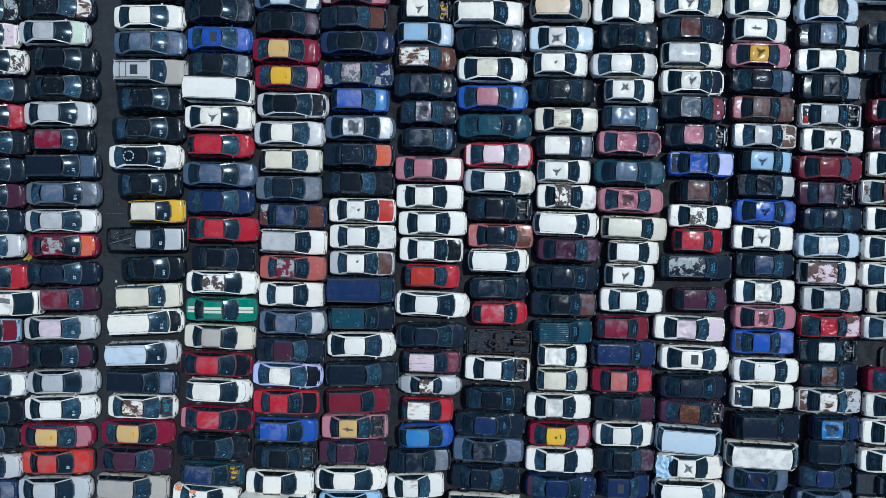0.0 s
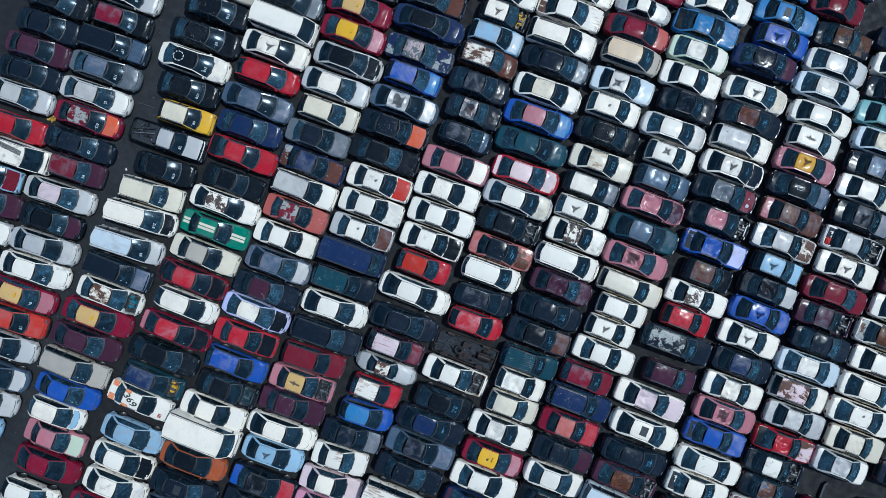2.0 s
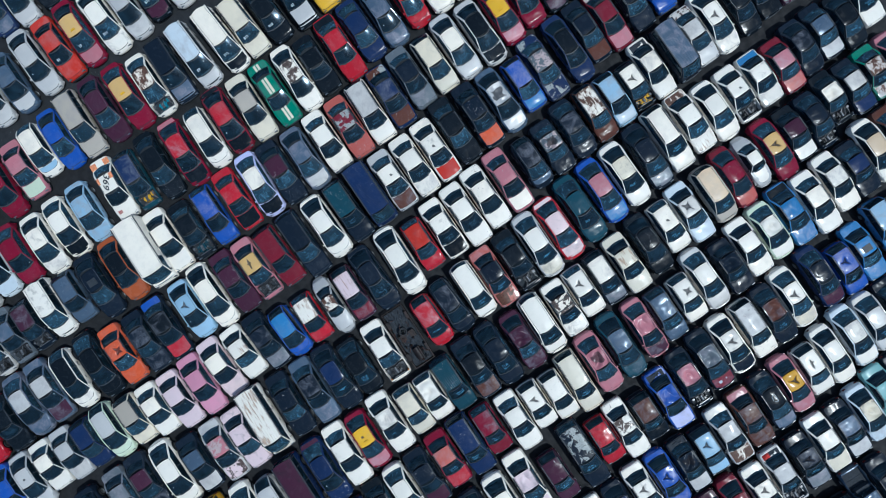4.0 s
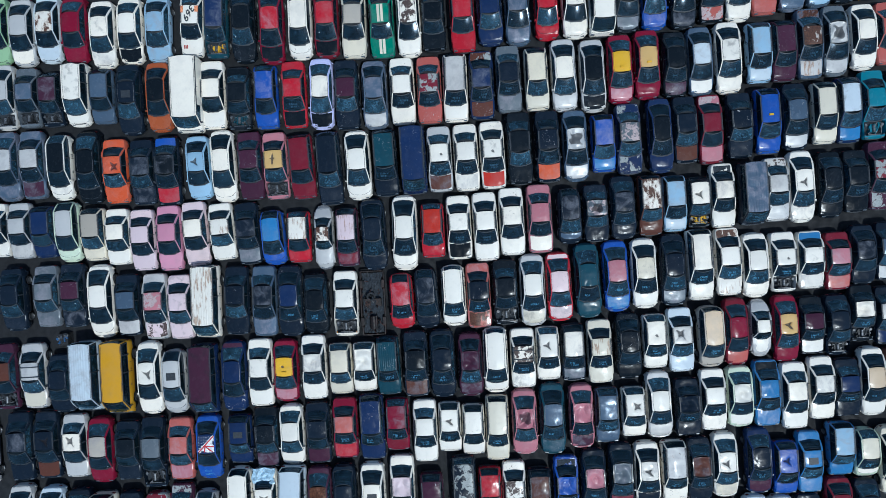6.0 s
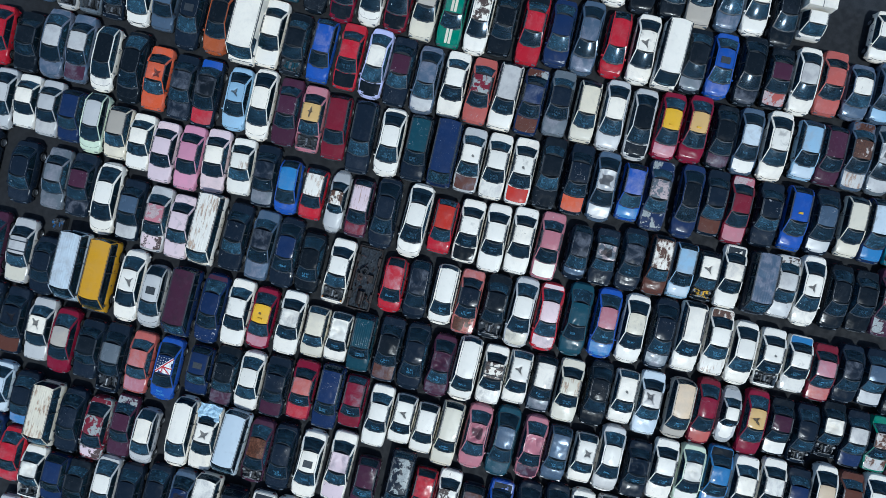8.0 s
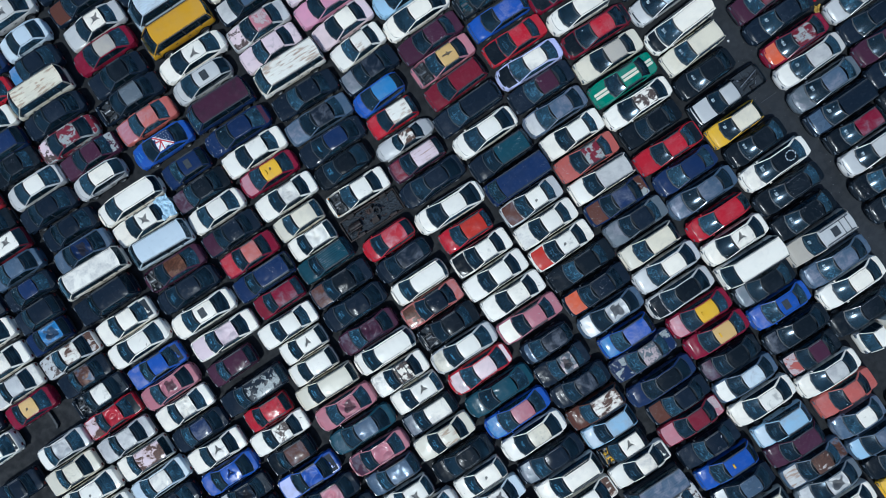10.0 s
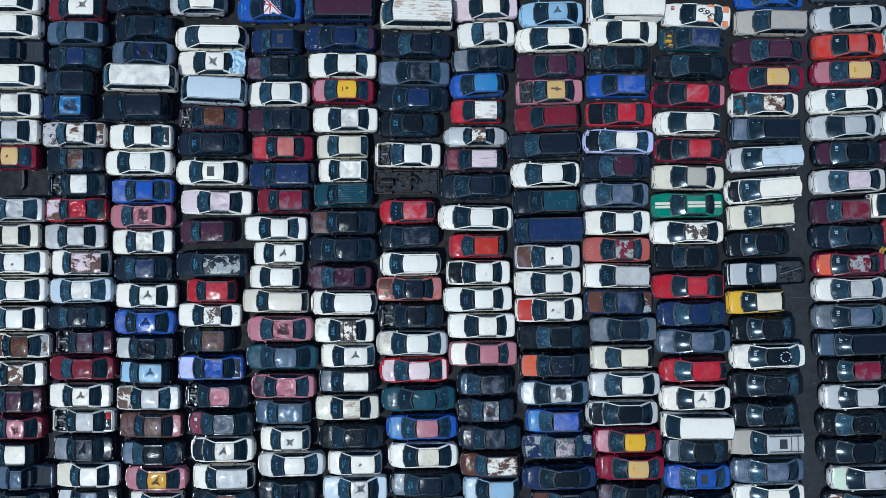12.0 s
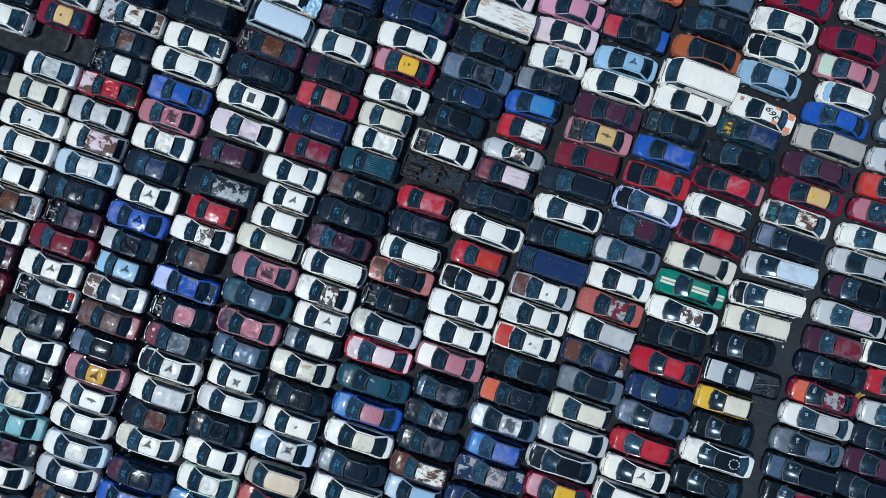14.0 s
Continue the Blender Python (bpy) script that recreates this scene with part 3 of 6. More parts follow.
def roof_mesh(d, name, dent=0, ribs=False, cast=0):
    """dent: 0 none, else the shape of the hollow: 1 four-armed star, 2 wedge, 3 long fin, 4 broad basin, 5 small hole, and so on with other leans; cast: one of several such roofs."""
    s = Shell()
    _, xrr, xwr, _ = d["house"]
    hr = d["half"][1] * d["W"] / 2
    rng = random.Random(dent + 31 * cast)
    lean = (rng.uniform(-.3, .3) if dent > 5 else 0) + radians(45 if dent % 5 == 1 else 0)
    arms, core, depth = {1: ([(lean + k * math.pi / 2, .34) for k in range(4)], .17, .1), 2: ([(lean + k, .36) for k in (.5, 2.5, 4.4)], .13, .11),
                         3: ([(lean, .5), (lean + math.pi, .46), (lean + 1.6, .2), (lean - 1.5, .16)], .08, .08), 4: ([(lean, .1)], .3, .05),
                         0: ([(lean + 1, .09)], .12, .05)}[dent % 5]
    arms = [(turn + rng.uniform(-.22, .22), long * rng.uniform(.65, 1.2)) for turn, long in arms]
    cx, cy = (rng.uniform(-.12, .16), rng.uniform(-.12, .12)) if dent % 5 != 4 else (0, 0)
    mid, half = (xrr + xwr) / 2, (xwr - xrr) / 2
    soft = d["bumper"] == "body"
    dome = .075 if d.get("fenders") else .05

    def sunk(x, y):
        r, way = math.hypot(x - cx, y - cy), math.atan2(y - cy, x - cx)
        reach = core + max(long * math.exp(-abs(math.remainder(way - turn, math.tau)) / .34) for turn, long in arms)
        reach *= 1 + .35 * noise.noise((x * 5, y * 5, 9 + cast))
        return max(0, 1 - r / reach)

    def folds(x, y):
        """Creases of a panel that has been trodden in."""
        p = Vector((x * 1.15, y * 1.4, dent * 3.7 + 5.3 * cast))
        return .17 * (.5 - math.sqrt((noise.noise(p) * 1.7) ** 2 + .004)) + .04 * noise.noise(p * 2.3)

    def fn(u, v):
        a, k = 2 * u - 1, 2 * v - 1
        x = half * a * (1 + (.11 if soft else .05) * (1 - k * k))
        y = k * hr * (1.02 - (.1 if soft else .05) * a * a)
        z = -dome * k * k - .035 * a ** 4 + .016 * noise.noise((x * 1.6, y * 1.6, 2.7 * cast)) * (1 - a ** 6) * (1 - k ** 6)
        if ribs:
            z += .018 * (math.cos(k * math.pi * 9) > 0.2)
        if dent:
            z -= (depth * min(1, 1.4 * sunk(x, y)) + .03 * math.exp(-((x - cx) ** 2 + (y - cy) ** 2) / .18)) * (1 - abs(k) ** 6)
        if dent and dent % 5 == 4:
            z -= (.06 + 1.25 * folds(x, y)) * (1 - a ** 6) * (1 - k ** 6)
        return (x, y, z)
    fine = 30 if dent else 8
    s.sheet(fn, fine, 28 if ribs else fine, .05)
    for k in (.055, .945):
        m = len(s.v)
        for i in range(9):
            for off in (-.008, .008):
                x, y, z = fn(.03 + .94 * i / 8, k + off)
                s.v.append((x, y, z + .005))
        for i in range(8):
            s.f.append((m + 2 * i, m + 2 * i + 1, m + 2 * i + 3, m + 2 * i + 2))
            s.s.append(1)
    made = s.mesh(name, 2)
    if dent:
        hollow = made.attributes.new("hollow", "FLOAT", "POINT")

        # how much dirt and painted shade each point of the hollow carries
        def dirt_shade(x, y):
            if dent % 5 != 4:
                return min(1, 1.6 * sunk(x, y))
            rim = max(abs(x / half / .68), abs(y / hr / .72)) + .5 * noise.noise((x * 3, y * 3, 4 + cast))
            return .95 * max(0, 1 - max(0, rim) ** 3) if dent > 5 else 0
        hollow.data.foreach_set("value", [dirt_shade(x, y) for x, y, z in s.v])
    return made, (mid, 0, d["H"])


def pane_mesh(low, high, name, bow=0.0, n=6, marks=None, rng=None):
    """A pane from the line low (two points) to the line high; marks: the slot of strokes written on it."""
    s = Shell()
    a, b, c, e = (Vector(p) for p in (*low, *high))

    def fn(u, v, lift=0.0):
        p = a.lerp(b, v).lerp(c.lerp(e, v), u)
        k = 2 * v - 1
        out = (b - a).cross(c - a).normalized()
        if out.z < 0:
            out = -out
        p = p + Vector((bow, 0, 0)) * (1 - k * k) + out * (.02 * math.sin(math.pi * u) + lift)
        return p
    s.sheet(fn, 4, n, 0)
    # rubber seal round the pane
    for u0, u1, v0, v1 in ((0, .07, 0, 1), (.95, 1, 0, 1), (0, 1, 0, .025), (0, 1, .975, 1)):
        m = len(s.v)
        for i in range(5):
            a_, b_ = (i / 4, None) if v1 - v0 == 1 else (None, i / 4)
            s.v += [tuple(fn(u0, a_, .005)), tuple(fn(u1, a_, .005))] if b_ is None else [tuple(fn(b_, v0, .005)), tuple(fn(b_, v1, .005))]
        for i in range(4):
            s.f.append((m + 2 * i, m + 2 * i + 1, m + 2 * i + 3, m + 2 * i + 2))
            s.s.append(2)
    if marks == 'sticker':
        for _ in range(rng.choice((0, 0, 1, 2))):
            m, u, v = len(s.v), rng.uniform(.12, .8), rng.choice((rng.uniform(.06, .2), rng.uniform(.75, .9)))
            wide, tall = rng.uniform(.025, .045), rng.uniform(.04, .08)
            s.v += [tuple(fn(p, q, .008)) for p, q in ((u, v), (u + tall, v), (u + tall, v + wide), (u, v + wide))]
            s.f.append((m, m + 1, m + 2, m + 3))
            s.s.append(1)
    elif marks:
        lines = rng.choice((1, 2, 2))
        for line in range(lines):
            v = rng.uniform(.24, .4)
            base = (.45 if lines == 1 else .52) - .2 * line
            for _ in range(rng.randint(4, 7)):
                wide = rng.uniform(.036, .055)
                tall = rng.uniform(.12, .16)
                strokes = [((0, 0), (tall, 0))] if rng.random() < .4 else [((0, 0), (tall, 0)), ((0, wide * .6), (tall, wide * .6))]
                for (ua, va), (ub, vb) in strokes:
                    du, dv = ub - ua, vb - va
                    long = math.hypot(du * .45, dv)
                    ou, ov = .0055 * dv / long / .45, -.0055 * du * .45 / long
                    m = len(s.v)
                    s.v += [tuple(fn(base + p, v + q, .008)) for p, q in ((ua - ou, va - ov), (ub - ou, vb - ov), (ub + ou, vb + ov), (ua + ou, va + ov))]
                    s.f.append((m, m + 1, m + 2, m + 3))
                    s.s.append(1)
                v += wide + rng.uniform(.015, .03)
                if v > .76:
                    break
    return s.mesh(name, 3)


def wheel_mesh():
    s = Shell()
    seg = 18
    rings = [(-.09, .2), (-.09, .275), (-.06, .3), (.06, .3), (.09, .275), (.09, .2), (.065, .19), (.05, .05), (.06, 0.001)]
    for y, r in rings:
        for i in range(seg):
            a = math.tau * i / seg
            s.v.append((r * math.cos(a), y, r * math.sin(a)))
    for k in range(len(rings) - 1):
        for i in range(seg):
            j = (i + 1) % seg
            s.f.append((k * seg + i, k * seg + j, k * seg + seg + j, k * seg + seg + i))
            s.s.append(0 if k < 5 else 1)
    return s.mesh("wheel", 2)


WHEEL = wheel_mesh()
WHEEL.materials[0], WHEEL.materials[1] = TYRE, RIM
m_ = Shell()
m_.box((-.06, -.075, -.05), (.05, .075, .06), 0, .3)
MIRROR = m_.mesh("wing_mirror", 1)


def engine_mesh(d, name, seed):
    """What shows under a missing bonnet: block, battery, hoses, struts, radiator."""
    rng = random.Random(seed)
    s = Shell()
    x0, x1 = d["house"][3] + .12, d["L"] / 2 - .2
    hw = d["W"] / 2 * .8
    s.box((x0 + .12, -.28, .45), (x1 - .2, .22, .74), 0, .15)
    s.tube(((x0 + x1) / 2, -.03, .78), (1, 0, 0), .1, (x1 - x0) * .5, 10, 1)
    s.box((x0 + .05, .32, .45), (x0 + .3, .55, .7), 0, .05)
    s.box((x1 - .08, -.42, .45), (x1, .42, .76), 1, .02)
    for y in (-hw + .1, hw - .1):
        s.tube((x0 + .2, y, .72), (0, 0, 1), .09, .2, 10, 1)
    for _ in range(9):
        p = Vector((rng.uniform(x0, x1), rng.uniform(-hw, hw), rng.uniform(.55, .8)))
        q = Vector((rng.uniform(x0, x1), rng.uniform(-hw, hw), rng.uniform(.55, .8)))
        s.strip([p, (p + q) / 2 + Vector((0, 0, .08)), q], .035, .035, rng.choice((0, 0, 1)))
    for _ in range(8):
        x, y = rng.uniform(x0 + .05, x1 - .1), rng.uniform(-hw + .1, hw - .1)
        s.box((x, y, .45), (x + rng.uniform(.06, .2), y + rng.uniform(.06, .2), rng.uniform(.6, .8)), rng.choice((0, 0, 1)), .2)
    return s.mesh(name, 2)


def well_mesh(d):
    """An open boot: a dark tray, its rim, hinges and leftover parts."""
    rng = random.Random(5)
    s = Shell()
    x0, x1 = d["boot"][0] + .02, d["boot"][1] + .05
    hw, z = d["W"] / 2 * .74, between(d["top"], x0 + .1)
    s.box((x0, -hw, z - .1), (x1, hw, z + .045), 0, .0)
    for y in (-hw, hw):
        s.strip([(x0, y, z + .05), (x1, y, z + .06)], .05, .03, 1)
    s.strip([(x0, -hw, z + .05), (x0, hw, z + .05)], .05, .03, 1)
    for _ in range(7):
        x, y = rng.uniform(x0 + .05, x1 - .15), rng.uniform(-hw, hw - .2)
        s.box((x, y, z), (x + rng.uniform(.05, .16), y + rng.uniform(.06, .24), z + rng.uniform(.06, .1)), rng.choice((0, 0, 1)), .2)
    return s.mesh("boot_well", 2)


MESHES = {}


def shared(key, make):
    if key not in MESHES:
        MESHES[key] = make()
    return MESHES[key]


KINDS = {"s": "sedan", "s1": "sedan_boxy", "s2": "sedan_large", "h": "hatchback", "h2": "hatchback_round", "w": "estate", "m": "minivan",
         "u": "off_roader", "v": "van", "vp": "panel_van", "vl": "minibus", "p": "pickup", "b": "beetle"}
WORDS = {"sedan": ("rounded sedan", "sedan"), "sedan_boxy": ("boxy sedan", "sedan"), "sedan_large": ("large sedan", "sedan"),
         "hatchback": ("small hatchback", "hatchback"), "hatchback_round": ("rounded hatchback", "hatchback"), "estate": ("estate car", "estate car"),
         "minivan": ("minivan", "minivan"), "off_roader": ("off-road estate", "off-roader"), "van": ("boxy van", "van"),
         "panel_van": ("tall panel van", "van"), "minibus": ("long minibus", "minibus"), "pickup": ("pickup truck", "pickup"), "beetle": ("old rounded car", "car")}


def part(name, mesh, parent, mats, at=(0, 0, 0), label="", turn=None):
    ob = new(name, mesh)
    ob.parent = parent
    ob.location = at
    if turn:
        ob.rotation_euler = turn
    for slot, mat in zip(ob.material_slots, mats):
        if slot.material is None:
            slot.link = "OBJECT"
            slot.material = mat
    if label:
        tagged(ob, label)
    return ob


def label_of(design, body, roof, bonnet, flags, wears=""):
    b, r, h = (COLOURS[k][0] for k in (body, roof, bonnet))
    text = b + " " + WORDS[design][0]
    if "x" in flags:
        text += " with its bonnet missing"
    elif h != b and r != b:
        text += f" with a {r} roof and {h} bonnet" if r != h else f" with {r} roof and bonnet"
    elif h != b:
        text += f" with a {h} bonnet"
    elif r != b:
        text += f" with a {r} roof"
    if len(text.split()) > 12:
        text = text.replace(" bonnet", "").replace(" and ", " roof, ").replace(" roof roof", " roof")
    for mark, words in (("l", ", a former taxi"), ("d", ", its roof dented"), ("r", ", rusty"), ("R", ", badly rusted"), ("t", ", streaked with rust"), ("p", ", its paint peeling"), ("c", ", its paint faded"),
                        ("f", ", its paint chipped"), ("", ", dusty"), ("", " in its row")):
        if mark in (flags if mark in "ld" else wears) and len((text + words).split()) <= 12:
            text += words
            if mark:
                break
    return text


def car(x, y, length, width, turn, kind, colours, flags="", wears=""):
    """One parked vehicle with its nose towards local +x. colours and wears: body, roof, bonnet, boot lid."""
    design = KINDS[kind]
    d = DESIGNS[design]
    body, roof, bonnet, boot = (colours + colours[0])[:4]
    b_wear, r_wear, h_wear, k_wear = ([*wears.split(",")] + [""] * 4)[:4]
    rng = random.Random(int((x * 37 + y * 101) * 10))
    missing = "x" in flags
    root = new(design, shared((design, "body", missing), lambda: body_mesh(d, design + "_body", missing)))
    root.matrix_basis = Matrix.LocRotScale((x, y, 0), Euler((0, 0, radians(turn))), (length / d["L"], width / d["W"], 1 + rng.uniform(-.02, .02)))
    main = paint(body, b_wear)
    bumper = {"body": main, "trim": TRIM, "chrome": ALLOY}[d["bumper"]]
    for slot, mat in zip(root.material_slots, (main, CABIN, bumper, LAMP_RED, main, TRIM if d['bumper'] != 'body' else main)):
        slot.link = "OBJECT"
        slot.material = mat
    tagged(root, label_of(design, body, roof, bonnet, flags, wears), WORDS[design][1], "vehicles parked in the yard")
    xrb, xrr, xwr, xwb = d["house"]
    hw = d["W"] / 2
    hb, hr = d["half"][0] * hw, d["half"][1] * hw
    hf, hk = base_half(d, xwb), base_half(d, xrb)
    belt, top = d["belt"], d["H"] - .03
    dent = next((int(k) for k in flags if k.isdigit()), rng.randint(1, 10)) if "d" in flags else 0
    ribs = "g" in flags
    cast = int(abs(x * 7 + y * 13)) % 4
    mesh, at = shared((design, "roof", dent, ribs, cast), lambda: roof_mesh(d, design + "_roof", dent, ribs, cast))
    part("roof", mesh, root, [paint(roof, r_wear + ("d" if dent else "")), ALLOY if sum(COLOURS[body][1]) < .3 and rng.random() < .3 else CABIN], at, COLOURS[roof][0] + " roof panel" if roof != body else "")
    # bonnet or bare engine
    if missing:
        seed = rng.randint(0, 2)
        part("engine", shared((design, "engine", seed), lambda: engine_mesh(d, design + "_engine", seed)), root, [ENGINE if bonnet not in "EY7" else paint(bonnet), ALLOY], label="bare dirty engine bay")
    else:
        part("bonnet", shared((design, "bonnet"), lambda: top_panel(d, xwb + .1, d["L"] / 2 - (.13 if d["round"] < .5 else .3), "bonnet", 6, .1, d["round"] * .45)), root, [paint(bonnet, h_wear), CABIN], label=COLOURS[bonnet][0] + " bonnet" if bonnet != body else "")
    if d["boot"] and "k" in flags:
        part("boot_well", shared((design, "well"), lambda: well_mesh(d)), root, [CABIN, main], label="open boot without its lid")
    elif d["boot"]:
        part("boot_lid", shared((design, "boot"), lambda: top_panel(d, *d["boot"], "boot_lid")), root, [paint(boot, k_wear or b_wear), CABIN], label=COLOURS[boot][0] + " boot lid" if boot != body else "")
    # glass
    pen = rng.random()
    chance_amber = rng.random() < .05
    style = -rng.randint(1, 5) if pen < .12 or x < -14 or y < -13 else rng.randint(0, 7)
    mesh = shared((design, "screen", style), lambda: pane_mesh(((xwb + .01, -hf * .95, belt + .03), (xwb + .01, hf * .95, belt + .03)), ((xwr + .02, -hr * .95, top), (xwr + .02, hr * .95, top)), "windscreen", .17, 6,
                                                                'sticker' if style < 0 else True, random.Random(f'{design}{style}')))
    part("windscreen", mesh, root, [GLASS, CHALK_WHITE if style < 0 else CHALK_FAINT if x < 0 else CHALK_BLUE, TRIM])
    part("rear_window", shared((design, "rear"), lambda: pane_mesh(((xrb - .01, -hk * .91, belt + .03), (xrb - .01, hk * .91, belt + .03)), ((xrr - .02, -hr * .92, top), (xrr - .02, hr * .92, top)), "rear_window", -.16 if d["boot"] else -.07)), root, [GLASS, GLASS, TRIM])
    if d["bumper"] != "body":
        for sgn in (-1, 1):
            part("bumper", shared((design, "bumper", sgn), lambda: bumper_bar(Shell(), d, sgn, 0).mesh("bumper", 1)), root, [bumper])
    for sgn in (-1, 1):
        part("side_window", shared((design, "side", sgn), lambda: pane_mesh(((xrb + .05, sgn * hk * .985, belt), (xwb - .05, sgn * hf * .985, belt)), ((xrr + .02, sgn * hr * .99, top), (xwr - .02, sgn * hr * .99, top)), "side_window")), root, [GLASS, GLASS, TRIM])
        if d.get("panel"):
            cut = xwr - .75
            part("side_panel", shared((design, "panel", sgn), lambda: pane_mesh(((xrb + .03, sgn * (hb + .012), belt), (cut, sgn * (hb + .012), belt)), ((xrr, sgn * (hr + .012), top), (cut, sgn * (hr + .012), top)), "side_panel")), root, [main, main, main])
        part("headlight", shared((design, "lamp", sgn), lambda: lamp_mesh(d, sgn)), root, [LAMP_CLEAR, LAMP_AMBER if chance_amber else LAMP_CLEAR])
        if rng.random() < .45:
            part("wing_mirror", MIRROR, root, [main if d["bumper"] == "body" else TRIM], (xwb - .22, sgn * (hf + .04), belt + .06))
        for a in (-1, 1):
            part("wheel", WHEEL, root, [], (a * d["L"] * .295, sgn * (hw - .12), .3), turn=None if sgn > 0 else (0, 0, math.pi))
    return root


def lamp_mesh(d, sgn):
    s = Shell()
    end = d["L"] / 2
    y = sgn * (plan_half(d, end - .06) - .15)
    z = between(d["top"], end - .1)
    s.box((end - .22, y - .13, z - .15), (end - .03, y + .13, z + .006), 0, .16)
    y2 = y + sgn * .1
    s.box((end - .3, y2 - .035, z - .12), (end - .16, y2 + .035, z + .012), 1, .16)
    return s.mesh("headlight", 2)


def wreck(x, y, length, turn, colour):
    """A burnt-out or stripped chassis: rails, floor, engine, springs and a loose tyre."""
    rng = random.Random(int(x * 10))
    root = new("wreck")
    root.matrix_basis = Matrix.LocRotScale((x, y, 0), Euler((0, 0, radians(turn))), None)
    tagged(root, "burnt-out rusty car wreck stripped to its floor pan" if colour == "U" else "stripped car wreck with a bare teal engine bay", "wreck", "vehicles parked in the yard")
    h = length / 2
    steel = BURNT if colour == "U" else TRIM
    s = Shell()
    s.box((-h, -.78, .22), (h, .78, .3), 0, .03)
    for sgn in (-1, 1):
        s.strip([(-h, sgn * .78, .42), (-h * .4, sgn * .8, .5), (h * .4, sgn * .8, .5), (h, sgn * .74, .45)], .08, .3, 0)
        for a in (-.6, .58):
            s.strip([(a * h - .4, sgn * .74, .4), (a * h - .25, sgn * .74, .72), (a * h + .25, sgn * .74, .72), (a * h + .4, sgn * .74, .4)], .18, .04, 0)
    s.strip([(-h, -.75, .55), (-h, .75, .55)], .06, .2, 0)
    s.strip([(h, -.75, .5), (h, .75, .5)], .06, .2, 0)
    part("floor_pan", s.mesh("floor_pan", 1, False), root, [steel])
    s = Shell()

    def crumple(u, v):
        k = noise.noise((u * 9, v * 5, 7)) + .9 * noise.noise((u * 23, v * 15, 3))
        return (-h * .95 + 1.9 * h * u, -.72 + 1.44 * v, .4 + .11 * k + .06 * math.sin(math.pi * v))
    s.sheet(crumple, 70, 34, .04)
    part("crumpled_panel", s.mesh("crumpled_panel", 1), root, [CABIN if colour == "U" else steel], label="charred crumpled sheet metal")
    for _ in range(30):
        p = Vector((rng.uniform(-h, h) * .9, rng.uniform(-.65, .65), rng.uniform(.45, .75)))
        q = p + Vector((rng.uniform(-.5, .5), rng.uniform(-.4, .4), rng.uniform(-.1, .2)))
        s = Shell()
        s.strip([p, (p + q) / 2 + Vector((rng.uniform(-.1, .1), rng.uniform(-.1, .1), rng.uniform(0, .15))), q], rng.uniform(.02, .045), .025)
        part("pipe", s.mesh("pipe", 1), root, [rng.choice((steel, RUSTED, ENGINE, RUSTED, ALLOY))])
    s = Shell()
    s.tube((h * .62, 0, .62), (1, 0, 0), .24, h * .4, 12)
    s.tube((h * .62, .2, .74), (1, 0, 0), .09, h * .42, 10)
    s.box((h * .4, -.32, .3), (h * .8, .3, .62), 0, .25)
    part("engine", s.mesh("engine", 1), root, [steel if colour == "U" else paint("E")])
    for _ in range(12):
        a, b, r = rng.uniform(-h * .3, h * .9), rng.uniform(-.6, .5), rng.uniform(.05, .13)
        s = Shell()
        s.tube((a, b, .6), (rng.uniform(-1, 1), rng.uniform(-1, 1), rng.uniform(.3, 1)), r, rng.uniform(.06, .25), 9)
        part("casing", s.mesh("casing", 1), root, [rng.choice((steel, ENGINE, steel if colour == "U" else paint("E")))])
    for sx, sy in ((-.6, -.66), (-.6, .66), (.58, -.66), (.58, .66)):
        part("wheel", WHEEL, root, [], (sx * h, sy, .3))
    if colour == "U":
        ring = Shell()
        for i in range(20):
            for k in range(8):
                a, e = math.tau * i / 20, math.tau * k / 8
                ring.v.append(((.24 + .075 * math.cos(e)) * math.cos(a), .085 * math.sin(e), (.24 + .075 * math.cos(e)) * math.sin(a)))
                ring.f.append((i * 8 + k, i * 8 + (k + 1) % 8, (i + 1) % 20 * 8 + (k + 1) % 8, (i + 1) % 20 * 8 + k))
                ring.s.append(0)
        part("loose_tyre", ring.mesh("loose_tyre", 1), root, [TYRE], (-.45, -.1, .74), turn=(radians(84), 0, 0))
        for y0 in (-.36, .36):
            s = Shell()
            s.box((-.2, y0 - .22, .3), (.25, y0 + .22, .48), 0, .1)
            s.box((-.3, y0 - .22, .4), (-.2, y0 + .22, .85), 0, .1)
            part("seat_frame", s.mesh("seat_frame", 1), root, [steel])
    return root


# ---------------------------------------------------------------- the rows of vehicles
# x, y, length, width, turn, kind, colours of body, roof, bonnet and boot lid, condition, wear of the same panels, lot code
def park(text):
    for line in text.strip().splitlines():
        x, y, length, width, turn, kind, colours, *flags = line.split()
        if kind == "t":
            box_truck(float(x), float(y), float(turn))
        elif kind == "x":
            wreck(float(x), float(y), float(length), float(turn), colours[0])
        else:
            condition, wears, code = [*flags, "", "", ""][:3]
            special(car(float(x), float(y), float(length), float(width), float(turn), kind, colours, condition, wears), kind, condition, code)


def text_mesh(words, size, bold=.003):
    """Letters as a thin mesh, centred, in the x-y plane."""
    curve = bpy.data.curves.new("letters", "FONT")
    curve.body, curve.size, curve.align_x, curve.align_y, curve.extrude, curve.offset = words, size, "CENTER", "CENTER", .003, bold
    ob = new("letters", curve)
    mesh = bpy.data.meshes.new_from_object(ob.evaluated_get(bpy.context.evaluated_depsgraph_get()))
    bpy.data.objects.remove(ob)
    mesh.materials.clear()
    mesh.materials.append(None)
    return mesh


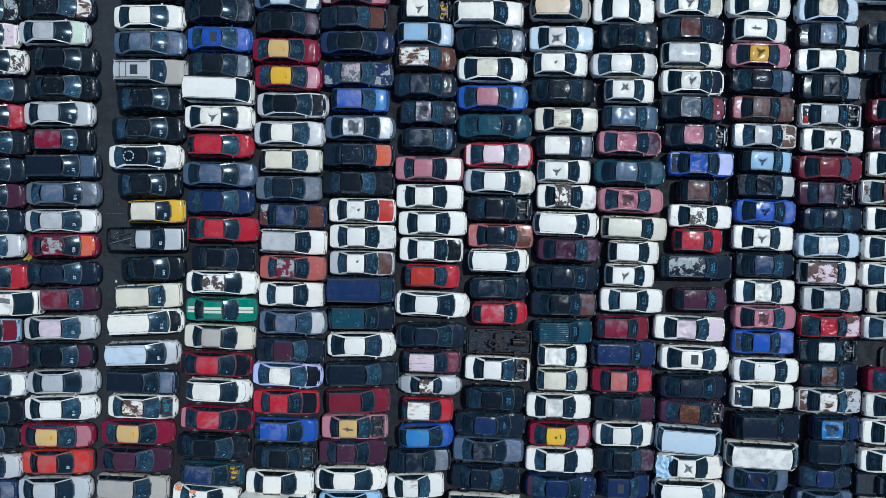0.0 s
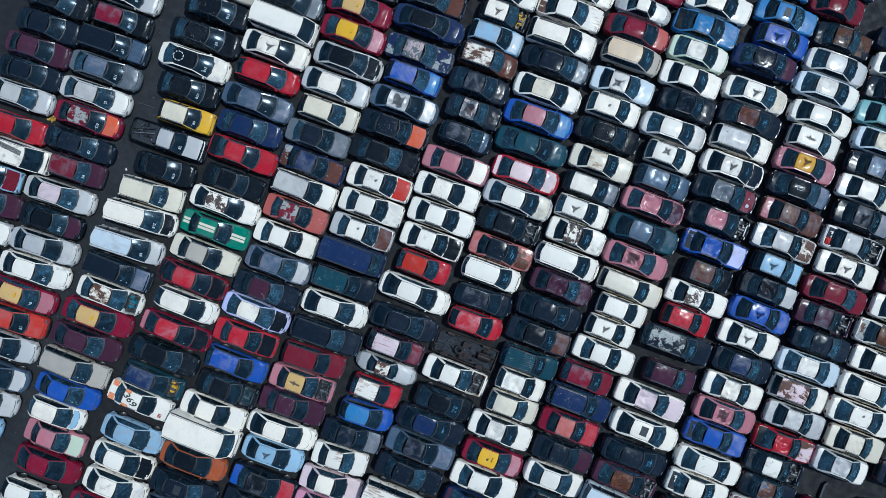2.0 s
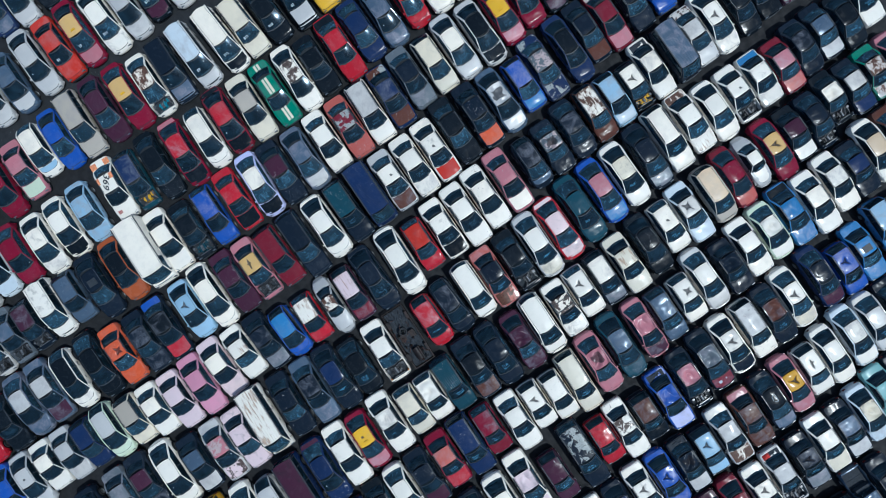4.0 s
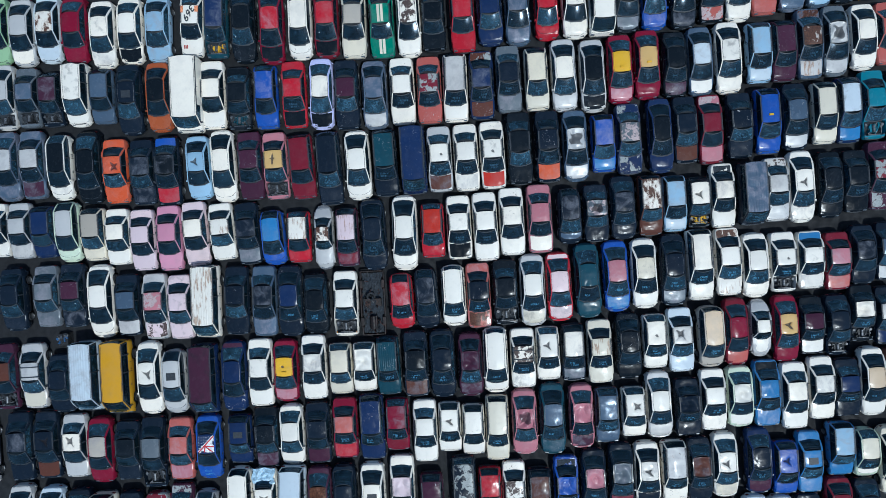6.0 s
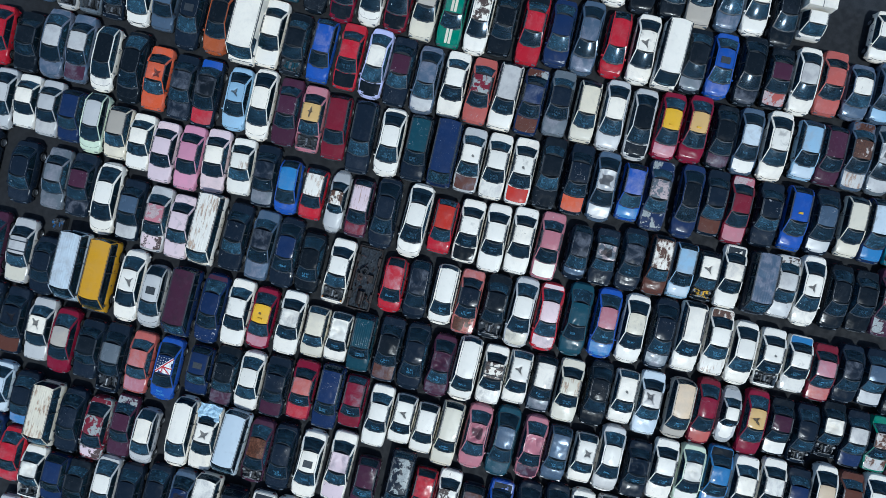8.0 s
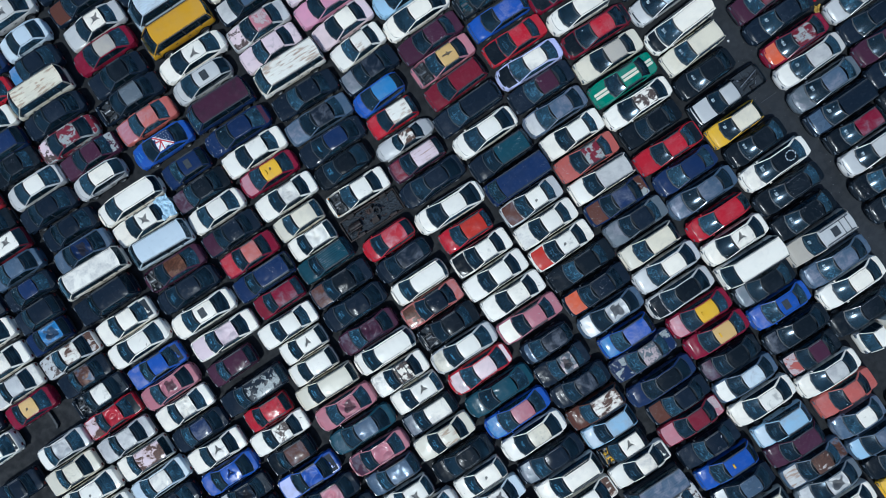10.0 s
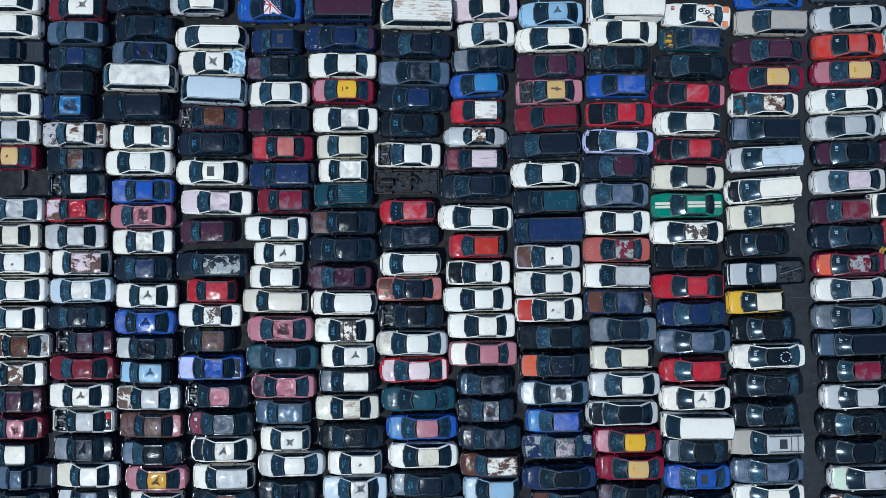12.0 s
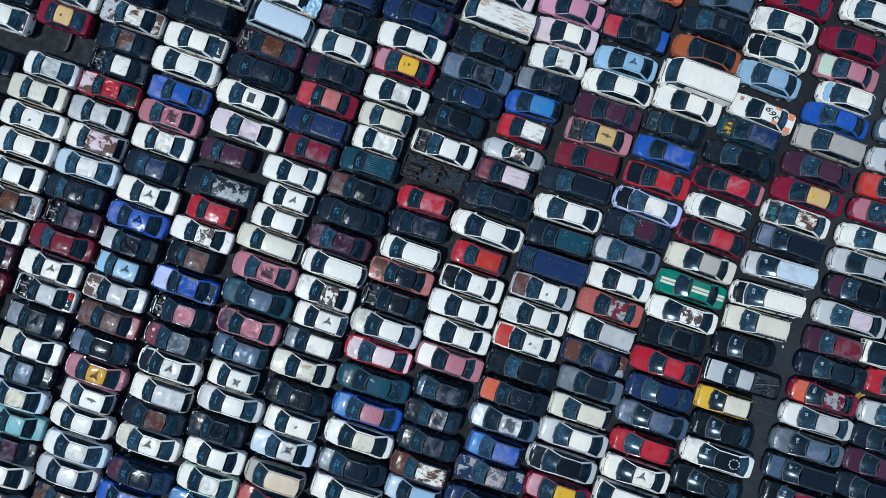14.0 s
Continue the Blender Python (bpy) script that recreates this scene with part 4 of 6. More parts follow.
def lettering(root, d, words):
    """A lot code written on the windscreen in white, read from in front of the car."""
    _, _, xwr, xwb = d["house"]
    low, high = Vector((xwb + .06, 0, d["belt"] + .03)), Vector((xwr + .08, 0, d["H"] - .03))
    up = (high - low).normalized()
    side = Vector((0, 1, 0))
    out = side.cross(up)
    at = low.lerp(high, .45) + out * .045
    ob = part("lettering", shared(("letters", words), lambda: text_mesh(words, .23)), root, [CHALK_WHITE], label="white paint-pen lot code")
    at += Vector((.15, 0, 0))
    at.y = -.26
    ob.matrix_local = Matrix.Translation(at) @ Matrix((side, up, out)).transposed().to_4x4()


def slab(name, root, a, b, mat, label="", taper=.06):
    s = Shell()
    s.box(a, b, 0, taper)
    return part(name, s.mesh(name, 1), root, [mat], label=label)


def special(root, kind, flags, code=""):
    """What sets single vehicles apart; each addition is then hung under the panel that carries it."""
    before = set(root.children)
    dress(root, kind, flags, code)
    panels = {ob.name.split(".")[0]: ob for ob in before}
    for ob in root.children:
        if ob in before:
            continue
        word = ob.name.split(".")[0]
        panel = panels.get({"lettering": "windscreen", "pen_mark": "bonnet", "bonnet_stripe": "bonnet", "bonnet_disc": "bonnet"}.get(word, "roof"))
        if "y" in flags and word == "pen_mark":
            panel = panels.get("roof")
        if panel and word not in ("stripe", "orange_panel", "red_bundle", "plastic_sheet", "scrap_part"):
            ob.parent = panel
            ob.matrix_parent_inverse = Matrix.Translation(-panel.location)
    return root


def dress(root, kind, flags, code):
    """Roof lamps, sunroofs, stripes, a flag, a sheet, lot codes."""
    d = DESIGNS[KINDS[kind]]
    xrb, xrr, xwr, xwb = d["house"]
    mid, top, end = (xrr + xwr) / 2, d["H"], d["L"] / 2
    if code:
        lettering(root, d, code)
    if "l" in flags:
        slab("roof_lamp", root, (mid + .3, -.16, top - .02), (mid + .42, .16, top + .07), paint("Y"), "yellow taxi roof lamp base", .2)
    if "o" in flags:
        s = Shell()
        s.box((mid - .1, -.32, top - .03), (mid + .38, .32, top + .012), 0, .05)
        part("sunroof", s.mesh("sunroof", 1), root, [TRIM], label="dark open sunroof")
    if kind == "u" and "o" in flags:
        for y in (-.5, .5):
            slab("roof_rail", root, (xrr + .1, y - .02, top - .02), (xwr - .1, y + .02, top + .05), ALLOY, taper=.02)
        for x in (mid - .75, mid - .35):
            slab("roof_bar", root, (x, -.5, top - .02), (x + .04, .5, top + .04), ALLOY, taper=.02)
    half = d["half"][1] * d["W"] / 2
    if "a" in flags:
        for y in (-half * .86, half * .86):
            slab("roof_rail", root, (xrr + .12, y - .02, top - .06), (xwr - .15, y + .02, top + .03), TRIM, "dark roof rail", .02)
    if "e" in flags:
        for x in (mid - .3, mid + .34):
            slab("roof_bar", root, (x, -half, top - .05), (x + .05, half, top + .05), TRIM, "dark bar across the roof", .02)
    if "c" in flags:
        for x, y, r in ((xwb + .5, -.25, .12), (xwb + .46, .2, .05)):
            s = Shell()
            s.tube((x, y, between(d["top"], x) + .05), (0, 0, 1), r, .02, 14)
            part("bonnet_disc", s.mesh("bonnet_disc", 1), root, [CHALK_WHITE], label="pale round paint mark")
    if "m" in flags:
        loop = [(mid + .02 + .26 * math.cos(a) * (1 + .3 * math.sin(3 * a)), .02 + .2 * math.sin(a) * (1 + .35 * math.cos(2 * a)), top + .004) for a in [math.tau * k / 16 for k in range(17)]]
        s = Shell()
        s.strip(loop, .025, .015)
        part("paint_loop", s.mesh("paint_loop", 1), root, [CHALK_WHITE], label="pale loop drawn on the roof")
    if "z" in flags:
        cream = paint("C")
        for y0, y1 in ((-.2, -.03), (.03, .2)):
            slab("stripe", root, (xrr + .02, y0, top - .01), (xwr - .02, y1, top + .006), cream, "cream racing stripe", .0)
            for x0, x1 in ((xwb + .12, end - .18), (d["boot"][0] + .02, d["boot"][1] - .02)):
                s = Shell()
                s.sheet(lambda u, v: (x0 + (x1 - x0) * u, y0 + (y1 - y0) * v, between(d["top"], x0 + (x1 - x0) * u) + .056), 5, 1, .01)
                part("stripe", s.mesh("stripe", 1), root, [cream])
    if "q" in flags:
        number = text_mesh("369", .6, .009)
        half = d["half"][1] * d["W"] / 2
        for v in number.vertices:
            p = Vector((1.15 * (v.co.x + .22 * v.co.y), v.co.y)) @ Matrix.Rotation(radians(34), 2)
            x, y = p.x - .06, p.y - .04
            v.co = (mid + x, y, top - .05 * (y / half) ** 2 - .035 * (x * 2 / (xwr - xrr)) ** 4 + .03 + v.co.z)
        part("race_number", number, root, [TRIM], label="black racing number")
        orange, dark = plain("orange sticker", (.75, .27, .12), .5), plain("dark red sticker", (.3, .03, .03), .5)
        for y0, y1, x1 in ((-half * .99, -half * .72, mid - .1), (half * .58, half * .99, mid - .15)):
            slab("orange_panel", root, (xrr + .02, y0, top - .06), (x1, y1, top - .006), orange, "faded orange panel", .03)
        for y0, y1 in ((-.72, -.26), (.3, .72)):
            slab("orange_panel", root, (d["boot"][0] + .05, y0, .95), (d["boot"][1] - .04, y1, between(d["top"], (d["boot"][0] + d["boot"][1]) / 2) + .058), orange, "faded orange panel", .03)
        for y in (-.5, -.4, -.3):
            x0, x1 = xwb + .5, xwb + .72
            bar = Shell()
            bar.sheet(lambda u, v: (x0 + (x1 - x0) * u, y - .035 + .07 * v, between(d["top"], x0 + (x1 - x0) * u) + .058), 3, 1, .01)
            part("bonnet_stripe", bar.mesh("bonnet_stripe", 1), root, [dark], label="small dark red bar")
    if "f" in flags:
        white, red = plain("white decal", (.75, .75, .74), .5), plain("red decal", (.5, .02, .03), .5)
        half, side = (xwr - xrr) / 2, d["half"][1] * d["W"] / 2 * .93

        def on(a, k, lift=.0):
            return Vector((mid + half * a, k * side, top - .05 * k * k - .035 * a ** 4 + lift))

        def ribbon(name, p, q, wide, mat, label, lift):
            way = Vector((q[1] - p[1], p[0] - q[0]))
            way = way.normalized() * wide / side / 2
            s = Shell()
            s.sheet(lambda u, v: on(p[0] + (q[0] - p[0]) * u + way.x * (2 * v - 1), p[1] + (q[1] - p[1]) * u + way.y * (2 * v - 1), lift), 8, 2, .006)
            part(name, s.mesh(name, 1), root, [mat], label=label)
        s = Shell()
        s.sheet(lambda u, v: on(*Vector((.94 - 1.84 * u, -.94 + 1.88 * u)).lerp(Vector((.94, .94)), v), .006), 12, 12, .01)
        part("flag_field", s.mesh("flag_field", 1), root, [white], label="white corner of a painted flag")
        ribbon("flag_stripe", (.92, -.92), (-.9, .92), .17, white, "white flag stripe", .010)
        ribbon("flag_stripe", (.92, -.92), (-.9, .92), .085, red, "red flag stripe", .015)
        for q in ((.92, .78), (.3, .95), (.92, -.2)):
            ribbon("flag_ray", (.2, -.1), q, .075, red, "red ray of a painted flag", .013)
        for i in range(6):
            for j in range(6):
                a, k = -.84 + .32 * i + .08 * (j % 2), -.82 + .3 * j
                if a + k < -.22:
                    s = Shell()
                    p = on(a, k)
                    for n in range(10):
                        r, turn = (.05, .021)[n % 2], math.tau * n / 10
                        s.v.append((p.x + r * math.cos(turn), p.y + r * math.sin(turn), p.z + .012))
                    s.f, s.s = [tuple(range(10))], [0]
                    part("flag_star", s.mesh("flag_star", 1, False), root, [white], label="white star")
        for i, count in enumerate((6, 8)):
            for j in range(count):
                x, y = xwb + .42 + .24 * i, -.3 + .075 * j
                bar = Shell()
                bar.sheet(lambda u, v: (x + .14 * u, y + .022 * v, between(d["top"], x + .14 * u) + .058), 2, 1, .01)
                part("pen_mark", bar.mesh("pen_mark", 1), root, [CHALK_BLUE], label="pale blue pen mark")
    if "j" in flags:
        rng = random.Random(4)
        for k in range(9):
            bit = Shell()
            x, y = rng.uniform(-2.2, -.8), rng.uniform(-.55, .55)
            if k < 4:
                bit.strip([(x, y, .7), (x + rng.uniform(-.5, .5), y * -.6, .8), (-.75, rng.uniform(-.5, .5), .84)], .05, .04)
            else:
                bit.box((x, y - .1, .6), (x + rng.uniform(.15, .4), y + rng.uniform(.05, .2), rng.uniform(.7, .8)), 0, .2)
            part("scrap_part", bit.mesh("scrap_part", 1), root, [rng.choice((ENGINE, RIM, ALLOY))], label="loose scrap in the pickup bed")
    if "n" in flags:
        s = Shell()
        x0 = d["boot"][0] + .08
        s.sheet(lambda u, v: (x0 + .34 * u, -.62 + .5 * v, between(d["top"], x0) + .07 + .1 * math.sin(math.pi * u) * math.sin(math.pi * v) + .07 * noise.noise((u * 6, v * 6, 9))), 12, 14, .06)
        part("red_bundle", s.mesh("red_bundle", 1), root, [plain("red plastic sack", (.5, .03, .02), .45, 0, .4)], label="crumpled red sack in the open boot")
    if "y" in flags:
        rng = random.Random(2)
        for k in range(9):
            bit = Shell()
            a, r = math.tau * k / 9, .3
            p = Vector((xrr + .2 + r * math.cos(a), r * math.sin(a), top + .005))
            bit.strip([p, p + Vector((-math.sin(a), math.cos(a), 0)) * rng.uniform(.1, .17)], .06, .02)
            part("pen_mark", bit.mesh("pen_mark", 1), root, [CHALK_WHITE], label="white paint mark on the roof")
    if "t" in flags:
        s = Shell()
        rng = random.Random(3)
        s.sheet(lambda u, v: (-end - .05 + .95 * u + .05 * math.sin(9 * v), -.8 + 1.5 * v + .06 * math.sin(8 * u),
                              .99 + .12 * noise.noise((u * 5, v * 6, 1)) + .16 * u + .05 * abs(noise.noise((u * 14, v * 13, 4)))), 24, 28, .05)
        part("plastic_sheet", s.mesh("plastic_sheet", 1), root, [plain("light blue plastic sheet", (.42, .6, .72), .3, 0, .3)], label="crumpled light blue plastic sheet")
    if kind == "vl":
        s = Shell()
        s.sheet(lambda u, v: (.1 + 1.9 * u, .3 + .35 * v - .25 * u, top + .0 + .07 * abs(noise.noise((u * 9, v * 4, 2))) * 2 * math.sin(math.pi * u)), 26, 8, .03)
        part("rag", s.mesh("rag", 1), root, [plain("grey rag", (.16, .16, .16), .9, 0, .6)], label="grey rag lying on the roof")
    return root


def box_truck(x, y, turn):
    """A small white truck with a box body."""
    root = new("box_truck")
    root.matrix_basis = pose(x, y, 0, 0, 0, turn)
    tagged(root, "small white truck with a tall closed box body", "truck", "vehicles parked in the yard")
    white = paint("W")
    d = dict(DESIGNS["pickup"], L=5.4, W=1.7, top=[(-2.7, .75), (.95, .75), (.98, 1.0), (2.2, 1.0), (2.6, .9), (2.7, .6)], house=(1.02, 1.15, 1.9, 2.42), belt=1.0, H=1.75, bed=None, boot=None)
    part("cab", body_mesh(d, "truck_cab"), root, [white, CABIN, TRIM, LAMP_RED, white, TRIM])
    mesh, at = roof_mesh(d, "cab_roof")
    part("cab_roof", mesh, root, [white, CABIN], at)
    hb, hr, top = d["half"][0] * .85, d["half"][1] * .85, d["H"] - .03
    part("windscreen", pane_mesh(((2.43, -hb * .9, 1.03), (2.43, hb * .9, 1.03)), ((1.92, -hr * .92, top), (1.92, hr * .92, top)), "windscreen", .1), root, [GLASS, CHALK_WHITE, TRIM])
    for sgn in (-1, 1):
        part("side_window", pane_mesh(((1.07, sgn * hb * .985, 1.0), (2.37, sgn * hb * .985, 1.0)), ((1.17, sgn * hr * .99, top), (1.88, sgn * hr * .99, top)), "side_window"), root, [GLASS, GLASS, TRIM])
        part("headlight", lamp_mesh(d, sgn), root, [LAMP_CLEAR, LAMP_CLEAR])
        for a in (-.3, .3):
            part("wheel", WHEEL, root, [], (a * 5.4, sgn * .72, .3))
    s = Shell()
    s.box((-2.85, -.93, .7), (.92, .93, 1.95), 0, .015)
    part("box", s.mesh("box", 1, False), root, [white], label="white box body")
    slab("roof_seam", root, (-2.84, -.02, 1.93), (.91, .02, 1.962), ALLOY, taper=0)
    return root



park("""
-32.01 15.12 4.50 1.66 0.1 s KKK - ,,p
-31.91 13.43 4.19 1.66 0.1 s WWH - ,,f
-31.61 11.65 4.50 1.72 0.1 s WWW - ,,p
-31.36 9.70 4.47 1.72 0.1 s KKK - -
-31.57 7.92 4.19 1.72 0.2 s RRR - ,,c
-31.48 6.12 4.50 1.72 0.2 s KKK - -
-31.60 4.27 4.49 1.72 0.3 s DDD - -
-31.83 2.52 4.50 1.69 0.4 s VVV - -
-31.78 0.80 4.50 1.66 0.5 s DDD - -
-31.86 -0.89 4.50 1.66 0.6 s SSS - -
-31.60 -3.03 4.47 1.72 0.6 s RRR - -
-31.53 -4.78 6.44 1.72 0.5 vl WWW - ,s
-32.06 -6.69 4.30 1.68 0.4 s1 LLM - -
-31.62 -8.44 4.50 1.72 0.2 s VYV l -
-31.70 -10.43 4.50 1.72 0.0 s SSW - -
-31.83 -12.31 4.50 1.72 -0.2 s KKK - -
-32.18 -14.09 4.50 1.72 -0.3 s KKK - -
-32.12 -16.08 4.50 1.72 -0.4 s SSS - -
-32.52 -17.87 4.50 1.72 -0.5 s NNI - ,,c
""")

park("""
-27.30 17.10 4.50 1.72 0.0 s DDD - -
-27.19 15.32 5.00 1.69 -0.0 s KKW - ,f,r
-27.41 13.60 4.69 1.69 -0.0 s SSQ - ,c
-26.71 11.76 4.51 1.72 -0.0 s KKK - -
-26.76 9.92 4.60 1.72 -0.0 s KKK d5 ,f,f
-27.07 8.12 4.69 1.72 0.4 s SSS - - B9
-26.85 6.34 4.08 1.60 0.5 h K3K - ,c B11
-26.85 4.56 4.89 1.68 0.5 w DDI - - B1
-26.84 2.71 5.00 1.72 0.2 s GIG - ,c,c B11
-26.92 0.84 5.00 1.66 0.5 s SSW - ,c S9
-26.87 -0.85 4.72 1.66 0.5 s 3MO - ,p S10
-26.86 -2.74 4.89 1.67 0.5 s DDD - ,,f B7
-26.38 -4.45 3.74 1.67 1.0 w VMVM - ,c B6
-27.04 -6.48 5.00 1.72 1.0 s SHS - ,c B1
-26.99 -8.37 4.44 1.72 0.3 s KKV - - B11
-26.89 -10.18 4.80 1.72 1.3 s SSS - ,c,c
-27.03 -11.99 5.00 1.72 1.3 s WWW - ,,s B11
-27.34 -13.90 5.00 1.72 -0.4 s 3TP l - 10
-27.30 -15.72 4.80 1.68 1.0 s1 666 - - B1
-27.52 -17.61 5.00 1.72 1.0 s SSS - -
-27.21 -19.67 4.50 1.72 -0.6 s IIS - -
-27.37 -21.54 4.50 1.72 -1.2 s SSS - -
-27.92 -23.48 4.50 1.72 -1.2 s LLL - -
""")

park("""
-20.14 23.17 3.30 1.72 -0.0 s WWW - -
-21.64 18.35 5.60 1.74 -0.1 t WWW - -
-20.47 16.58 4.83 1.70 0.4 s KKK - -
-20.86 14.63 4.76 1.71 0.5 s WWW - -
-20.84 12.89 4.81 1.71 0.3 s III - ,c,c B12
-20.70 10.91 4.93 1.76 -0.0 u 2S2 o - B9
-20.74 9.11 4.60 1.72 -0.0 s KKK - ,f B12
-20.95 7.12 4.94 1.72 -0.0 s KKK - ,f B9
-21.12 5.22 4.97 1.72 -0.0 s WKW y ,,c B12
-20.87 3.33 4.30 1.72 0.4 s KKK - - B10
-20.38 1.53 3.85 1.60 1.0 h YCY - - B9
-21.07 -0.37 5.40 1.70 0.5 p KSS j - B2
-20.66 -2.37 4.30 1.72 1.7 s KKK - - B10
-20.94 -4.25 4.47 1.68 2.5 w CCC - - B12
-21.13 -6.03 5.00 1.72 3.1 m WWK - - B12
-21.34 -8.16 5.00 1.72 1.8 m S5S - ,c B9
-21.43 -10.10 4.77 1.68 -1.8 w DDI - ,,c
-21.42 -11.83 4.65 1.70 -1.5 s WW7 x ,r
-21.75 -13.58 4.99 1.72 -1.0 s 3T3 l -
-21.98 -15.46 5.00 1.72 -1.1 s VVV - -
-22.07 -17.39 4.90 1.68 -2.5 w 222 - ,c
-22.04 -19.14 4.50 1.62 -2.4 s BBB - -
-22.25 -20.79 3.90 1.62 -1.7 h2 WWL - -
-21.75 -22.48 4.30 1.66 -1.8 s1 PPQ - -
-21.71 -24.42 4.65 1.74 -1.8 s2 333 - -
-22.16 -26.80 3.90 1.64 -1.7 h2 WWW - -
-22.50 -28.50 4.50 1.67 -1.5 s SSS - -
""")

park("""
-16.60 27.44 3.80 1.60 -0.0 h YYY - -
-16.86 25.76 4.50 1.65 -0.0 s KKK - -
-16.44 24.07 4.00 1.66 -0.1 s IIL - ,c
-16.16 22.28 3.66 1.72 -0.1 s IWI - c,f
-16.35 20.45 4.30 1.68 -0.2 s1 FFF - -
-16.19 18.74 4.49 1.68 -0.3 s WSW - ,c
-15.99 16.96 4.01 1.68 -0.4 s1 KVF - ,,p
-16.10 15.10 4.65 1.72 -0.4 s KKD - ,,c
-16.05 13.17 4.34 1.72 -0.5 s BBB o ,,c
-16.02 11.41 4.31 1.71 -1.9 s KKG - ,,c
-15.96 9.67 4.51 1.71 -1.9 v WWW - -
-16.09 7.90 4.67 1.72 -0.6 s WWW d2 ,s
-16.01 6.01 4.40 1.64 -0.5 h2 RRR - -
-16.08 4.07 4.97 1.72 -0.9 s III - ,c,c
-15.99 2.21 4.49 1.72 -0.1 s NNN - -
-15.83 0.36 4.80 1.68 -0.9 s1 RRRK - -
-15.80 -1.62 4.23 1.64 -0.9 s1 KKK - ,f
-15.90 -3.28 4.89 1.64 -1.0 s WWW - ,p
-15.92 -5.12 4.79 1.68 -0.6 s1 JJJ z -
-16.03 -6.99 4.80 1.68 -2.4 s1 C2C - -
-16.31 -8.85 4.92 1.72 -2.0 s MRKK - -
-16.13 -10.66 4.40 1.64 -2.0 h2 WWW - ,,f
-16.27 -12.58 5.00 1.72 -2.4 s 3RKP - ,c
-16.51 -14.50 5.00 1.72 -2.1 s KKK - -
-16.61 -16.37 4.30 1.58 -3.3 h ENY x ,c
-16.97 -17.98 4.60 1.58 -4.7 s1 WWW q -
-16.73 -20.36 4.41 1.72 -2.7 s LLL - c,c,c
-16.80 -22.29 4.46 1.72 -1.8 s WWK - -
-16.72 -24.20 4.50 1.72 -1.9 s WWW - ,s,c
-17.20 -26.13 4.49 1.72 -1.9 s 333 - -
-17.39 -27.95 4.50 1.72 -1.8 s 5W5 - ,r
-17.31 -29.77 4.50 1.72 -1.5 s SSW - -
-17.57 -31.53 4.50 1.72 -1.1 s 000 - -
""")

park("""
-12.25 28.33 4.05 1.64 -0.0 s1 FFF - -
-12.17 26.66 4.27 1.64 -0.1 s WWW - ,,f
-12.08 24.82 4.59 1.65 -0.2 s GSS d9 ,,c
-12.00 23.14 4.56 1.65 -0.2 s1 ISS - ,R,t,r
-11.67 21.43 3.96 1.59 -0.3 h VVV - ,f
-11.68 19.81 3.96 1.59 -0.4 h LL5 - ,c
-11.53 17.77 4.71 1.72 -0.4 s WWW - ,s
-11.45 15.90 4.51 1.66 -0.5 s I5WI - ,c
-11.38 14.21 4.29 1.66 -1.0 s KKV - ,,c
-11.54 12.40 4.54 1.72 -1.0 s 3T3 l -
-11.38 10.61 4.54 1.72 -1.0 s 3YP l ,,c
-11.10 8.75 4.77 1.72 -0.5 s SKK - -
-11.30 6.84 4.78 1.72 -0.5 s SWS - -
-11.17 5.01 4.16 1.60 -0.5 h CCC - -
-11.31 3.14 4.43 1.68 -0.6 s1 GDG - ,,c
-11.07 1.30 4.51 1.68 -1.7 s1 NNUU - ,c,f,p
-11.03 -0.47 4.55 1.68 -2.0 w WSW - ,c
-11.03 -2.24 4.44 1.68 -1.5 s1 FMF - ,p,f
-11.10 -4.05 4.45 1.68 -1.0 s1 WWW - -
-11.04 -5.94 4.57 1.72 -1.0 s IIS - c,c,c
-11.19 -7.83 4.65 1.68 -1.2 s1 DVD - ,f,f
-11.42 -9.54 4.73 1.68 -2.7 s AWK - ,c
-11.48 -11.40 4.47 1.68 -1.1 s1 RRK - -
-11.49 -13.31 4.28 1.60 -1.9 h BBB - ,c
-11.53 -15.18 4.20 1.68 -1.9 s1 KKE x -
-11.92 -16.94 4.60 1.68 -2.0 s1 WWW - -
-11.98 -18.56 4.95 1.92 -1.9 vp WWW - -
-12.13 -20.67 4.68 1.72 -1.4 s 1K1 - -
-12.12 -22.67 4.78 1.72 -1.5 s DDD o -
-12.47 -24.55 3.69 1.60 -1.6 h III - -
-12.74 -26.25 4.30 1.67 -1.6 m WWW - ,s
-12.56 -28.11 3.63 1.58 -1.5 h DVK x ,c
-12.79 -29.72 4.01 1.58 -1.3 s1 GIK x ,c
-12.99 -31.39 4.41 1.64 -1.0 s SSK x -
-13.30 -33.10 4.50 1.67 -0.6 s III - -
-13.50 -34.80 4.30 1.67 -0.3 s1 KKK - -
""")

